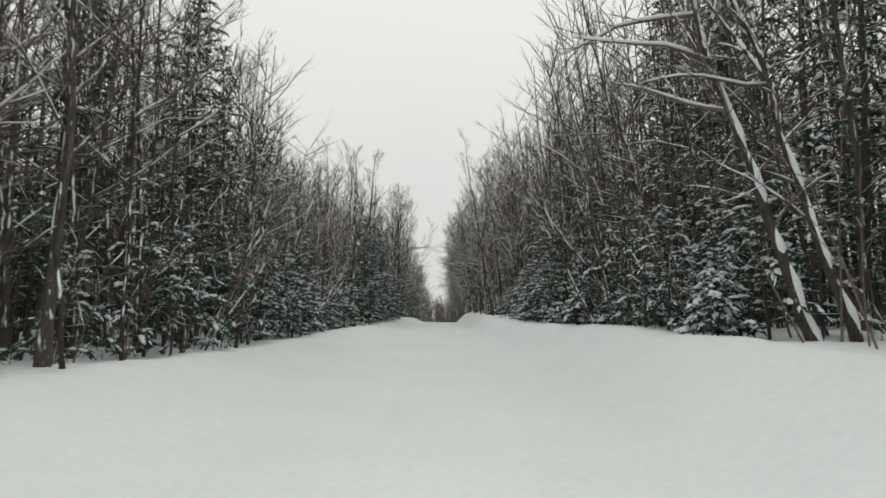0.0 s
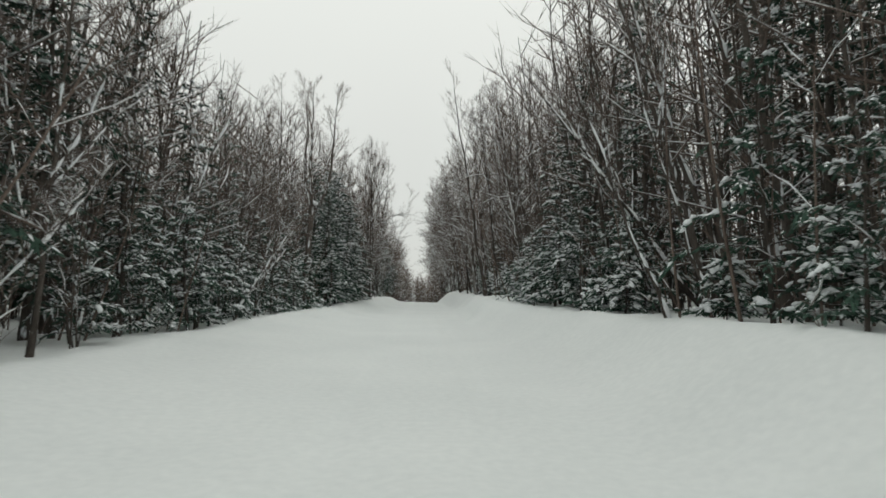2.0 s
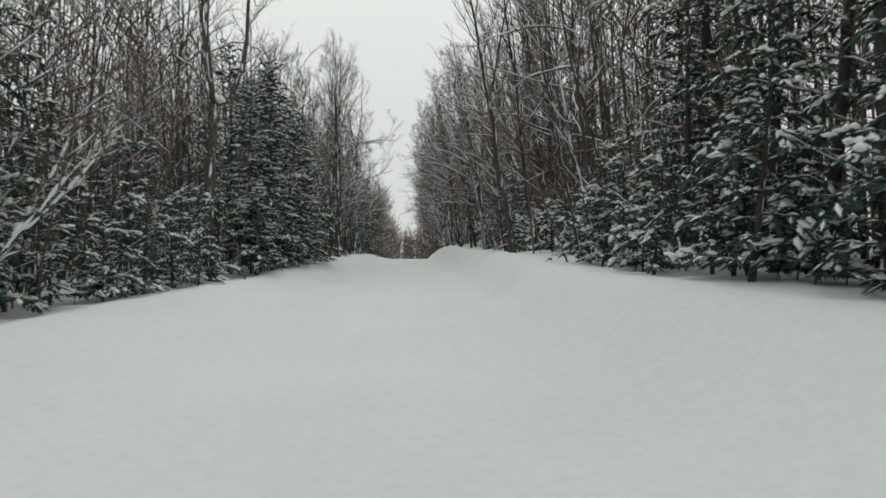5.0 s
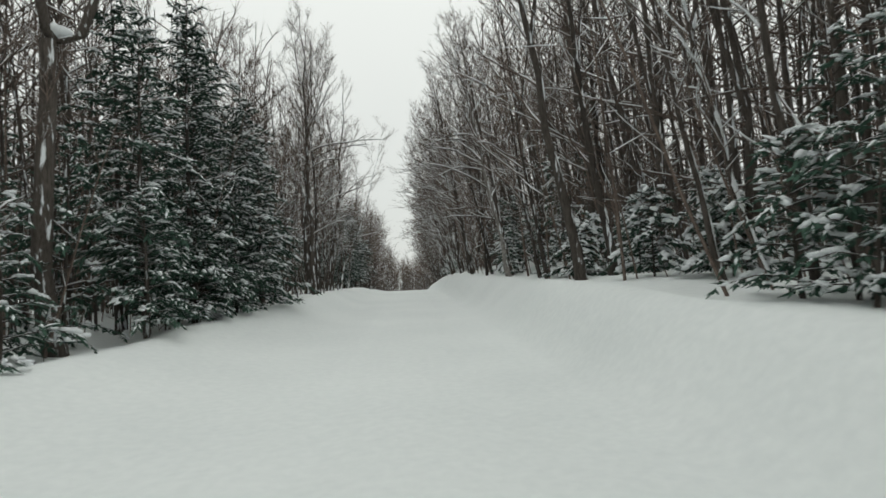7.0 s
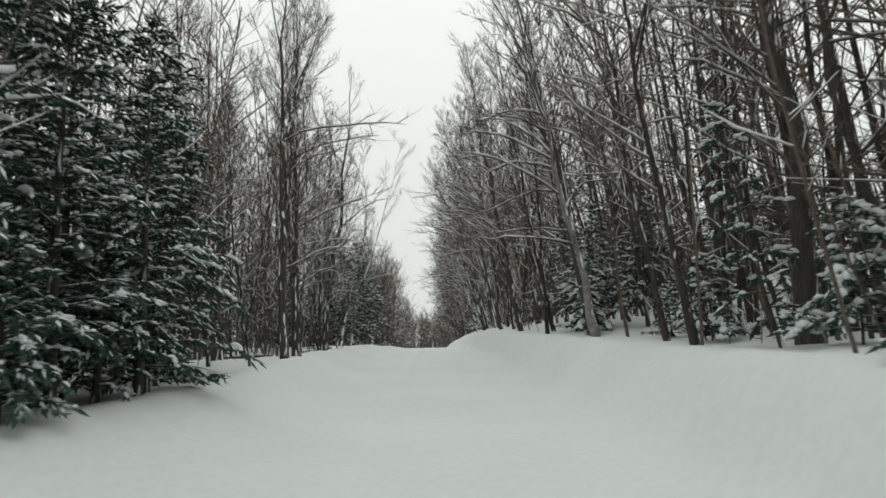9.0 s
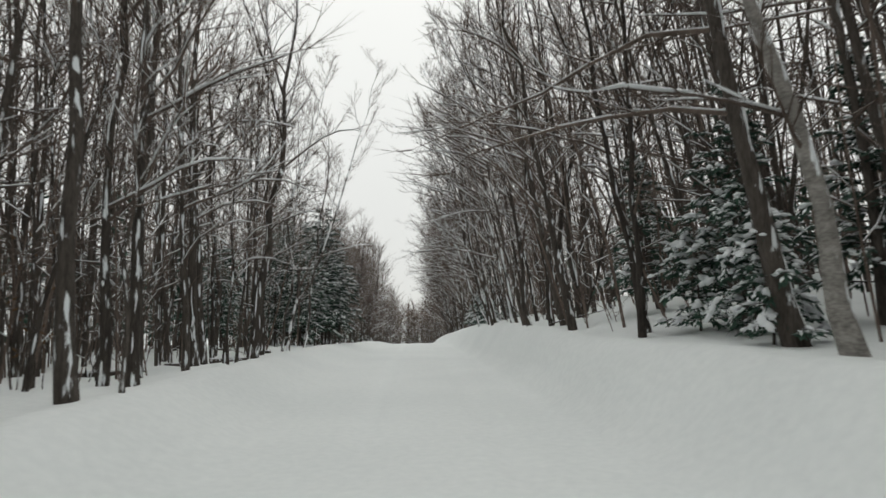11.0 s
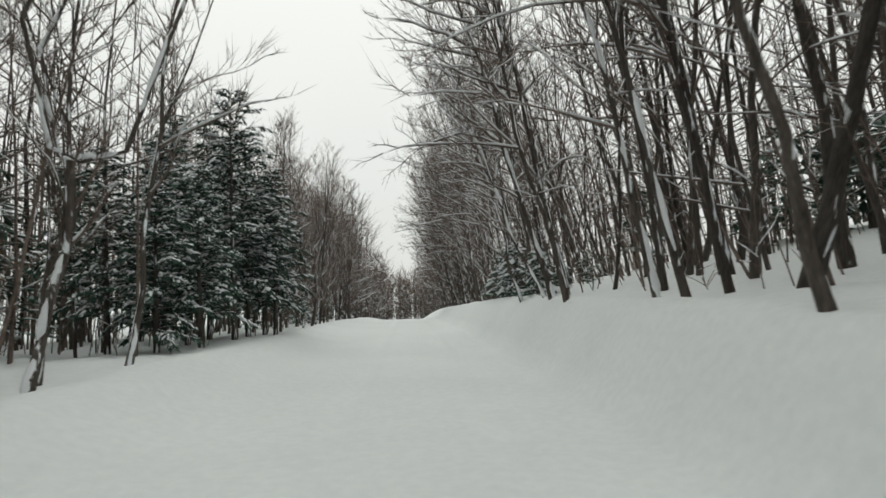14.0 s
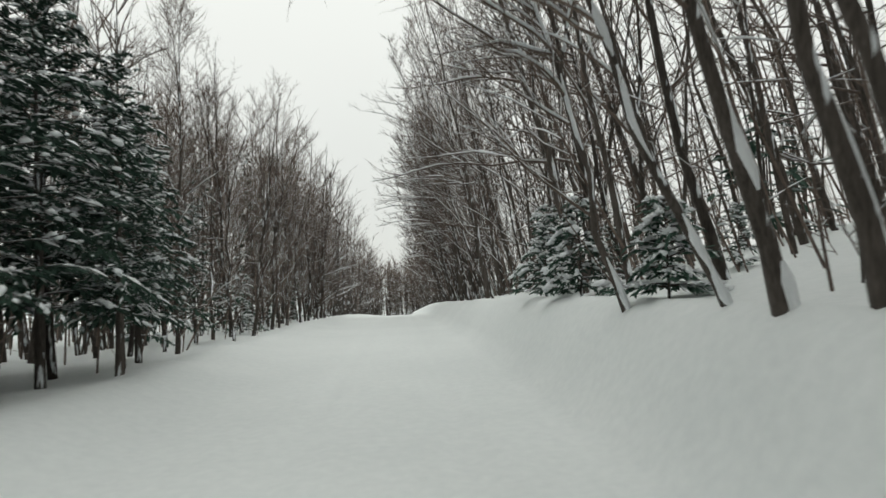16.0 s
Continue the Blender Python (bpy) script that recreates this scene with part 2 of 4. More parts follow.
# ---- mesh building ----
class Mesh:
    def __init__(self):
        self.verts, self.faces = [], []

    def tube(self, pts, radii, sides, flat=1.0, point=False):
        """A tapering tube along pts; flat squeezes it upright, point lets it run out to a tip."""
        pts = [Vector(p) for p in pts]
        d = (pts[-1] - pts[0]).normalized()
        u = d.cross(Vector((0, 0, 1)))
        u = u.normalized() if u.length > 0.05 else Vector((1, 0, 0))
        v = u.cross(d).normalized() * flat
        start = len(self.verts)
        turns = [(math.cos(2 * math.pi * k / sides), math.sin(2 * math.pi * k / sides)) for k in range(sides)]
        rings = pts[:-1] if point else pts
        for p, r in zip(rings, radii):
            for c, s in turns:
                q = p + u * (r * c) + v * (r * s)
                self.verts.append((q.x, q.y, q.z))
        for i in range(len(rings) - 1):
            for k in range(sides):
                a, b = start + i * sides + k, start + i * sides + (k + 1) % sides
                self.faces.append((a, b, b + sides, a + sides))
        if point:
            tip, last = len(self.verts), len(self.verts) - sides
            self.verts.append(tuple(pts[-1]))
            self.faces += [(last + k, last + (k + 1) % sides, tip) for k in range(sides)]

    def spindle(self, a, b, width, up, thick=0.4):
        """A small pointed sprig from a to b."""
        a, b = Vector(a), Vector(b)
        d = b - a
        side = d.cross(up)
        side = side.normalized() if side.length > 1e-4 else Vector((1, 0, 0))
        mid = a + d * 0.45
        n = len(self.verts)
        top = side.cross(d).normalized() * (width * thick)
        for p in (a, mid + side * width, mid + top, mid - side * width, b):
            self.verts.append((p.x, p.y, p.z))
        self.faces += [(n, n + 1, n + 2), (n, n + 2, n + 3), (n + 4, n + 2, n + 1), (n + 4, n + 3, n + 2)]

    def kite(self, a, b, width, up, rng):
        """A flat pointed spray from a to b, folded a little along its middle and turned by chance."""
        d = b - a
        side = d.cross(up + Vector((rng.gauss(0, 0.35), rng.gauss(0, 0.35), 0)))
        side = side.normalized() * width if side.length > 1e-5 else Vector((width, 0, 0))
        mid = a + d * 0.42
        mid.z -= width * 0.35
        n = len(self.verts)
        self.verts += [tuple(a), tuple(mid + side), tuple(b), tuple(mid - side)]
        self.faces += [(n, n + 1, n + 2), (n, n + 2, n + 3)]

    def pillow(self, centre, along, length, width, height, rng):
        """A lump of snow, longer along one way."""
        c, d = Vector(centre), Vector(along).normalized()
        side = d.cross(Vector((0, 0, 1)))
        side = side.normalized() if side.length > 0.05 else Vector((1, 0, 0))
        up = side.cross(d).normalized()
        n = len(self.verts)
        for x, y, z in ICO:
            k = rng.uniform(0.65, 1.3)
            z = z if z > 0 else z * 0.45
            p = c + d * (x * length * k) + side * (y * width * k) + up * (z * height * k)
            self.verts.append((p.x, p.y, p.z))
        self.faces += [tuple(n + i for i in f) for f in ICO_FACES]

    def data(self, name, mat, smooth_shade=True):
        me = bpy.data.meshes.new(name)
        me.from_pydata(self.verts, [], self.faces)
        me.materials.append(mat)
        if smooth_shade:
            me.shade_smooth()
        return me


def icosahedron():
    bm = bmesh.new()
    bmesh.ops.create_icosphere(bm, subdivisions=1, radius=1.0)
    vs = [tuple(v.co) for v in bm.verts]
    fs = [tuple(v.index for v in f.verts) for f in bm.faces]
    bm.free()
    return vs, fs


ICO, ICO_FACES = icosahedron()


def part(name, mesh, mat, parent, label=""):
    ob = new(name, mesh.data(name, mat))
    ob.parent = parent
    return tagged(ob, label)


def wander(rng, start, way, length, steps, curl, lift, droop=0.0):
    """A branch's line: it wanders by curl, and turns up (lift) or down (droop) on its way."""
    p, d = Vector(start), Vector(way).normalized()
    pts = [p.copy()]
    for k in range(steps):
        d = d + Vector((rng.gauss(0, curl), rng.gauss(0, curl), rng.gauss(0, curl) + lift - droop * k / steps))
        d.normalize()
        p = p + d * (length / steps)
        pts.append(p.copy())
    return pts


def along(pts, f):
    x = f * (len(pts) - 1)
    i = min(int(x), len(pts) - 2)
    return pts[i].lerp(pts[i + 1], x - i), (pts[i + 1] - pts[i]).normalized()


def snow_on(mesh, rng, pts, radii, thick, chance):
    """Snow lying along the parts of a branch that are not steep."""
    run = []
    chance = min(chance, 0.8)
    for k in range(len(pts) - 1):
        d = pts[k + 1] - pts[k]
        ok = abs(d.z) < 0.86 * d.length and rng.random() < chance
        if ok:
            if not run:
                run = [k]
            run.append(k + 1)
        if (not ok or k == len(pts) - 2) and run:
            line = [pts[i] + Vector((0, 0, radii[i] * 0.85 + thick * 0.75)) for i in run]
            rr = [(radii[i] * 0.7 + thick) * rng.uniform(0.55, 1.3) for i in run]
            rr[-1] *= 0.35
            rr[0] *= 0.5
            mesh.tube(line, rr, 4, flat=0.75, point=len(line) > 2)
            run = []


def bare_tree(seed, height=10.0, radius=0.13, lean=(0.0, 0.0), limbs=20, first=0.25, side=(0.0, 0.0), reach=1.0, detail=3, twigs=6, fork=None, snowy=1.0, pale=False, name="bare_tree", flat_low=0.0, arms=0, reachers=()):
    """A leafless hardwood: a trunk that divides on its way up, branches in three orders, and the snow that lies on them.
    lean: how far the top stands off the foot; side: the way in which the lower limbs reach further; fork: the height at which the trunk splits;
    arms: long low boughs that arch out to that side; reachers: single great boughs, by the height of their root, their way, length and snow."""
    rng = random.Random(seed)
    trunk, crown, snow = Mesh(), Mesh(), Mesh()
    stems = []
    bow = Vector((rng.uniform(-0.28, 0.28), rng.uniform(-0.28, 0.28), 0))
    top = Vector((lean[0], lean[1], height))

    def stem(start, end, r0, r1, n, wave=0.05, power=0.9):
        pts = []
        for k in range(n + 1):
            f = k / n
            p = Vector(start).lerp(Vector(end), f) + bow * math.sin(math.pi * f) * 0.8
            pts.append(p + Vector((rng.gauss(0, wave), rng.gauss(0, wave), 0)) * (0 if k == 0 else 1))
        return pts, [r0 + (r1 - r0) * (k / n) ** power for k in range(n + 1)]

    sides = 9 if detail > 2 and radius > 0.07 else 7 if detail > 2 else 5
    if fork:
        split = top * (fork / height)
        pts, rr = stem((0, 0, -0.5), split, radius * 1.1, radius * 0.75, 6)
        rr[0], rr[1] = radius * 1.35, radius * 1.1
        trunk.tube(pts, rr, sides)
        stems.append((pts, rr, 0.4, 0.6))
        for k in range(3):
            a = 0.25 + 2 * math.pi * k / 3 + rng.uniform(-0.2, 0.2)
            out = Vector((math.cos(a), math.sin(a) * 0.6, 0)) * (height - fork) * rng.uniform(0.11, 0.15)
            mid = split + out + Vector((0, 0, (height - fork) * 0.19))
            end = top + out * rng.uniform(1.1, 1.5)
            q = [split, split + out * 0.5 + Vector((0, 0, 0.12)), mid] + [mid.lerp(end, i / 6) + Vector((rng.gauss(0, 0.05), rng.gauss(0, 0.05), 0)) for i in range(1, 7)]
            r = [radius * 0.6 * (1 - 0.9 * i / (len(q) - 1)) for i in range(len(q))]
            trunk.tube(q, r, 6)
            stems.append((q, r, 1.0, 0.25))
            snow.pillow(split + out * 0.10 + Vector((0, 0, radius)), out, radius * 1.3, radius * 0.8, radius, rng)
    else:
        pts, rr = stem((0, 0, -0.5), top, radius * 1.12, 0.008, 11, 0.045, 0.8)
        rr[0], rr[1] = radius * 1.45, radius * 1.08
        trunk.tube(pts, rr, sides)
        stems.append((pts, rr, 1.0, first))
        for _ in range(rng.choice((1, 2, 2, 3))):
            f = rng.uniform(0.38, 0.72)
            p, d = along(pts, f)
            r = float(np.interp(f, np.linspace(0, 1, len(rr)), rr)) * rng.uniform(0.6, 0.8)
            a = rng.uniform(0, 2 * math.pi)
            n = 6
            q = wander(rng, p, d + Vector((math.cos(a), math.sin(a), 0)) * rng.uniform(0.28, 0.5), (1 - f) * height * rng.uniform(0.75, 1.0), n, 0.05, 0.05)
            qr = [r * (1 - 0.85 * i / n) for i in range(n + 1)]
            trunk.tube(q, qr, 5 if detail > 2 else 4)
            stems.append((q, qr, 0.55, 0.12))
    tilt = math.hypot(*lean) / height
    if detail > 2:
        axis = Vector((lean[0], lean[1], height)).normalized()
        upper = (Vector((0, 0, 1)) - axis * axis.z) * (2.6 if tilt < 0.22 else 1.1) + Vector((rng.uniform(-0.25, 0.35), -0.42 if tilt < 0.22 else -0.95, 0))
        upper.normalize()
        for pts, rr, w, _ in stems:
            f = rng.uniform(0.02, 0.10)
            while f < 0.85:
                span = rng.uniform(0.02, 0.10) * (1 + 1.6 * min(tilt, 0.5))
                if rng.random() < min(0.22 + 2.4 * tilt, 0.9):
                    q, qr = [], []
                    for g in (0.0, 0.2, 0.45, 0.75, 1.0):
                        p, _ = along(pts, min(f + span * g, 0.95))
                        r = float(np.interp(f + span * g, np.linspace(0, 1, len(rr)), rr))
                        thin = min(r * 0.6, 0.032) if tilt < 0.22 else min(r * 0.95 + 0.012, 0.09)
                        q.append(p + (upper + Vector((rng.gauss(0, 0.14), rng.gauss(0, 0.08), 0))) * (r - thin * 0.45 if tilt < 0.22 else r * 0.8))
                        qr.append((thin + 0.02 * tilt) * (0.2 if g in (0.0, 1.0) else rng.uniform(0.35, 0.85)))
                    snow.tube(q, qr, 5)
                f += span + rng.uniform(0.005, 0.07)
    bias = Vector((side[0], side[1], 0))
    up = Vector((0, 0, 1))

    def bough(p, way, length, r0, lift, droop, curl, load):
        """One limb with its side shoots and their twigs."""
        n = 6 if detail > 2 else 4
        limb = wander(rng, p, way, length, n, curl, lift, droop)
        lr = [r0 * (1 - 0.84 * i / n) for i in range(n + 1)]
        crown.tube(limb, lr, 4 if detail > 2 else 3, point=True)
        if snowy:
            snow_on(snow, rng, limb, lr, 0.012 * load, min(0.62 * load, 0.95))
        count = max(3, int(twigs * rng.uniform(0.9, 1.4)))
        for j in range(count):
            g = 0.16 + 0.84 * (j + rng.random()) / count
            q, e = along(limb, min(g, 0.999))
            across = e.cross(up)
            across = across.normalized() if across.length > 0.1 else Vector((1, 0, 0))
            shoot = e * 0.85 + across * rng.choice((-1, 1)) * rng.uniform(0.3, 0.95) + up * rng.gauss(0.22, 0.28)
            ln = (0.28 + length * rng.uniform(0.18, 0.36)) * (1.1 - 0.6 * g)
            tw = wander(rng, q, shoot, ln, 2, 0.13, 0.06)
            tr = [max(0.0048, r0 * 0.38), max(0.0038, r0 * 0.26), 0.002]
            crown.tube(tw, tr, 3, point=True)
            if snowy and detail > 1 and rng.random() < 0.32 * load:
                snow_on(snow, rng, tw, tr, 0.0065 * load, 0.8)
            if detail > 1:
                for _ in range(5 if detail > 2 else 3):
                    s, h = along(tw, rng.uniform(0.15, 0.98))
                    fine = h * 0.9 + Vector((rng.gauss(0, 0.48), rng.gauss(0, 0.48), rng.gauss(0.2, 0.35)))
                    tip = s + fine.normalized() * (0.10 + ln * rng.uniform(0.3, 0.65))
                    crown.tube([s, tip], [0.0052, 0.002], 3, point=True)

    total = sum(w for _, _, w, _ in stems)
    for pts, rr, w, lowest in stems:
        count = max(2, int(1.25 * limbs * w / total))
        for k in range(count):
            f = lowest + (0.98 - lowest) * ((k + rng.random()) / count) ** 0.8
            p, d = along(pts, f)
            a = rng.uniform(0, 2 * math.pi)
            out = Vector((math.cos(a), math.sin(a), 0)) + bias * (1.2 * (1 - f))
            if out.length < 0.2:
                continue
            out.normalize()
            rise = 0.30 + 1.05 * f + rng.uniform(-0.2, 0.4) - flat_low * (1 - f)
            length = reach * height * rng.uniform(0.11, 0.25) * (1.25 - 0.8 * f) * (1 + 0.6 * max(0.0, out.dot(bias)) * (1 - f)) * (1.0 if w == 1.0 else 0.75)
            r0 = max(0.007, min(0.026, float(np.interp(f, np.linspace(0, 1, len(rr)), rr)) * 0.5))
            bough(p, out + d * 0.3 + up * rise, length, r0, 0.09 if f > 0.4 else 0.02, 0.0 if f > 0.4 else 0.10, 0.13, snowy)
    pts, rr, _, _ = stems[0]
    for _ in range(arms):
        f = rng.uniform(0.24, 0.62)
        p, d = along(pts, f)
        out = bias.normalized() + Vector((rng.gauss(0, 0.35), rng.gauss(0, 0.35), 0))
        bough(p, out.normalized() + up * rng.uniform(0.3, 0.8), height * rng.uniform(0.17, 0.30), min(0.028, radius * 0.45), -0.02, 0.15, 0.12, 1.3 * snowy)
    for at, way, length, load in reachers:
        p = min((q for q in pts), key=lambda q: abs(q.z - at))
        bough(p, Vector(way), length, min(0.036, radius * 0.4), 0.0, 0.16, 0.15, load)
    root = new(name)
    part("trunk", trunk, BARK_PALE if pale else BARK, root)
    tagged(part("crown", crown, TWIG, root, "bare brown branches and twigs"), kind="stuff")
    if snow.verts:
        tagged(part("snow_load", snow, SNOW, root, "snow lying along the branches"), kind="stuff")
    return root


def conifer(seed, height=7.0, spread=1.7, radius=0.09, boughs=64, low=0.08, snowy=1.0, sprigs=11, name="hemlock_tree", caps=0.3, droop=0.42, fine=1.0, lump=1.0):
    """A hemlock or fir: arching boughs that carry flat drooping sprays, with snow draped over the boughs and their side shoots."""
    rng = random.Random(seed)
    trunk, green, snow = Mesh(), Mesh(), Mesh()
    up = Vector((0, 0, 1))
    bow = Vector((rng.uniform(-0.15, 0.15), rng.uniform(-0.15, 0.15), 0)) * height / 7
    pts = [Vector((0, 0, -0.4 + (height + 0.4) * k / 8)) + bow * math.sin(math.pi * k / 8) for k in range(9)]
    trunk.tube(pts, [radius * (1.15 - 1.1 * k / 8) for k in range(9)], 6)
    lowest = 0.10 + 0.03 * height if low < 0.1 else low * height * 0.6
    for k in range(boughs):
        f = low + (0.985 - low) * ((k + rng.random()) / boughs) ** 0.9
        p, _ = along(pts, (f * height + 0.4) / (height + 0.4))
        a = k * 2.4 + rng.uniform(-0.7, 0.7)
        lumpy = 0.80 + 0.45 * noise.noise((math.cos(a) * 1.3 + seed, math.sin(a) * 1.3, f * 4.0))
        length = spread * (1.03 - f) ** 0.68 * rng.uniform(0.6, 1.2) * lumpy + 0.10
        out = Vector((math.cos(a), math.sin(a), 0))
        line = wander(rng, p, out + Vector((0, 0, 0.18 + 0.75 * f * f)), length, 4, 0.08, 0.0, droop * 1.15)
        line = [Vector((q.x, q.y, max(q.z, lowest + 0.05 * rng.random()))) for q in line]
        trunk.tube([line[0], line[2], line[4]], [0.016, 0.009, 0.003], 3, point=True)
        across = out.cross(up)
        load = rng.random() < caps + 0.2
        n = max(4, int(1.0 * sprigs * fine ** 0.5 * (0.4 + 0.7 * length / spread)))
        for j in range(n):
            g = 0.10 + 0.90 * (j + rng.random()) / n
            q, e = along(line, min(g, 0.999))
            s = across * (1 if j % 2 else -1)
            way = (e * rng.uniform(0.55, 1.0) + s * rng.uniform(0.25, 0.95) * (1.1 - 0.6 * g) + Vector((0, 0, rng.gauss(-0.2, 0.2)))).normalized()
            ln = (0.13 + 0.21 * length * (1.05 - 0.65 * g)) * rng.uniform(0.65, 1.25)
            m = q + way * ln * 0.55
            way2 = (way + Vector((0, 0, rng.uniform(-0.6, -0.1)))).normalized()
            tip = m + way2 * ln * 0.55
            tip.z = max(tip.z, 0.05)
            w = (0.016 + 0.05 * ln) / fine ** 0.3
            green.kite(q, m + way2 * ln * 0.1, w, up, rng)
            green.kite(q.lerp(m, 0.7), tip, w, up, rng)
            flank = way.cross(up).normalized()
            for h in (0.25, 0.55, 0.85):
                b = q.lerp(m, h)
                for sign in (-1, 1):
                    if rng.random() < 0.85:
                        d = way * rng.uniform(0.3, 0.9) + flank * (sign * rng.uniform(0.4, 1.0)) + Vector((0, 0, rng.gauss(-0.36, 0.3)))
                        green.kite(b, b + d.normalized() * ln * rng.uniform(0.25, 0.55) * (1.15 - 0.4 * h), w * 0.8, up, rng)
            if rng.random() < (0.55 if load else 0.2) * snowy:
                lift = Vector((0, 0, 0.012))
                c0, c1 = q.lerp(m, rng.uniform(0.1, 0.6)) + lift, m.lerp(tip, rng.uniform(-0.2, 0.7)) + lift
                snow.spindle(c0, c1, (0.012 + 0.035 * ln) * rng.uniform(0.6, 1.4), up, 0.9)
        if load:
            for _ in range(rng.choice((2, 2, 3, 4))):
                q, e = along(line, rng.uniform(0.35, 0.98))
                size = lump * min(0.052, 0.020 + 0.019 * length) * rng.uniform(0.5, 1.35)
                e = e + across * rng.gauss(0, 0.8)
                q = q + across * rng.gauss(0, 0.09 * length)
                for _ in range(rng.choice((1, 1, 2, 3))):
                    snow.pillow(q + Vector((0, 0, size * 0.35)), e, size * rng.uniform(0.9, 1.8), size * rng.uniform(0.7, 1.1), size * rng.uniform(0.5, 0.9), rng)
                    q = q + e.normalized() * size * rng.uniform(0.8, 1.8) + across * rng.gauss(0, size) - Vector((0, 0, size * rng.uniform(0.1, 0.8)))
    root = new(name)
    part("trunk", trunk, BARK, root)
    tagged(part("needles", green, NEEDLE, root, "dark green drooping sprigs"), kind="stuff")
    tagged(part("snow_load", snow, SNOW, root, "clumps of snow on the boughs"), kind="stuff")
    return root


def sapling(seed, height=2.6, stems=4, snowy=0.6, leaves=0):
    """A clump of thin leafless stems."""
    rng = random.Random(seed)
    wood, crown, snow, leaf = Mesh(), Mesh(), Mesh(), Mesh()
    for _ in range(stems):
        h = height * rng.uniform(0.55, 1.1)
        foot = Vector((rng.gauss(0, 0.14), rng.gauss(0, 0.14), -0.3))
        line = wander(rng, foot, Vector((rng.gauss(0, 0.16), rng.gauss(0, 0.16), 1)), h + 0.3, 6, 0.06, 0.05)
        r = rng.uniform(0.009, 0.02)
        rr = [r * (1 - 0.8 * k / 6) for k in range(7)]
        wood.tube(line, rr, 4)
        for _ in range(9):
            q, e = along(line, rng.uniform(0.3, 1.0))
            tw = wander(rng, q, e + Vector((rng.gauss(0, 0.8), rng.gauss(0, 0.8), 0.1)), h * rng.uniform(0.12, 0.32), 3, 0.16, 0.05)
            tr = [0.006, 0.005, 0.004, 0.003]
            crown.tube(tw, tr, 3)
            if rng.random() < 0.7 * snowy:
                snow_on(snow, rng, tw, tr, 0.012, 0.75)
            for _ in range(2):
                s, hh = along(tw, rng.uniform(0.3, 1))
                fine = wander(rng, s, hh + Vector((rng.gauss(0, 0.6), rng.gauss(0, 0.6), 0.2)), h * 0.09, 1, 0.1, 0)
                crown.tube(fine, [0.0045, 0.003], 3, point=True)
            for _ in range(leaves):
                s, hh = along(tw, rng.uniform(0.2, 1))
                leaf.spindle(s, s + Vector((rng.gauss(0, 0.05), rng.gauss(0, 0.05), -0.07)), 0.018, Vector((0, 1, 0)), 0.2)
    root = new("bare_sapling")
    part("wood", wood, BARK, root)
    tagged(part("crown", crown, TWIG, root), kind="stuff")
    if snow.verts:
        tagged(part("snow_load", snow, SNOW, root), kind="stuff")
    if leaf.verts:
        tagged(part("foliage", leaf, DEAD_LEAF, root, "withered brown leaves"), kind="stuff")
    return root


def put(ob, x, y, turn=0.0, scale=1.0, lean_x=0.0, lean_y=0.0, sink=0.0):
    """Stands a thing on the snow."""
    ob.matrix_basis = pose(x, y, ground_z(x, y) - sink, lean_x, lean_y, turn) @ Matrix.Scale(scale, 4)
    return ob


def put_copy(proto, x, y, turn=0.0, scale=1.0, lean_x=0.0, lean_y=0.0):
    proto.scale = (1, 1, 1)
    return copy_thing(proto, pose(x, y, ground_z(x, y), lean_x, lean_y, turn) @ Matrix.Scale(scale, 4))


# ---- trees known one by one ----
KEY_PLACES = []


def key_tree(x, y, gap, ob, label, category, group=""):
    ob.matrix_basis = pose(x, y, ground_z(x, y))
    tagged(ob, label, category, group)
    KEY_PLACES.append((x, y, gap))
    return ob


# open spots at the edge, through which the leaning trunks show
KEY_PLACES += [(5.9, 21.2, 1.0), (6.7, 22.2, 0.9), (5.2, 19.0, 0.8), (5.6, 8.2, 0.9), (5.0, 7.4, 0.8), (4.6, 36.6, 1.1), (5.0, 38.6, 1.1)]

LEANING = "leafless hardwood leaning over the road, snow along its upper side"
UPRIGHT = "upright leafless hardwood at the edge of the road"
ROADSIDE = "roadside trees"

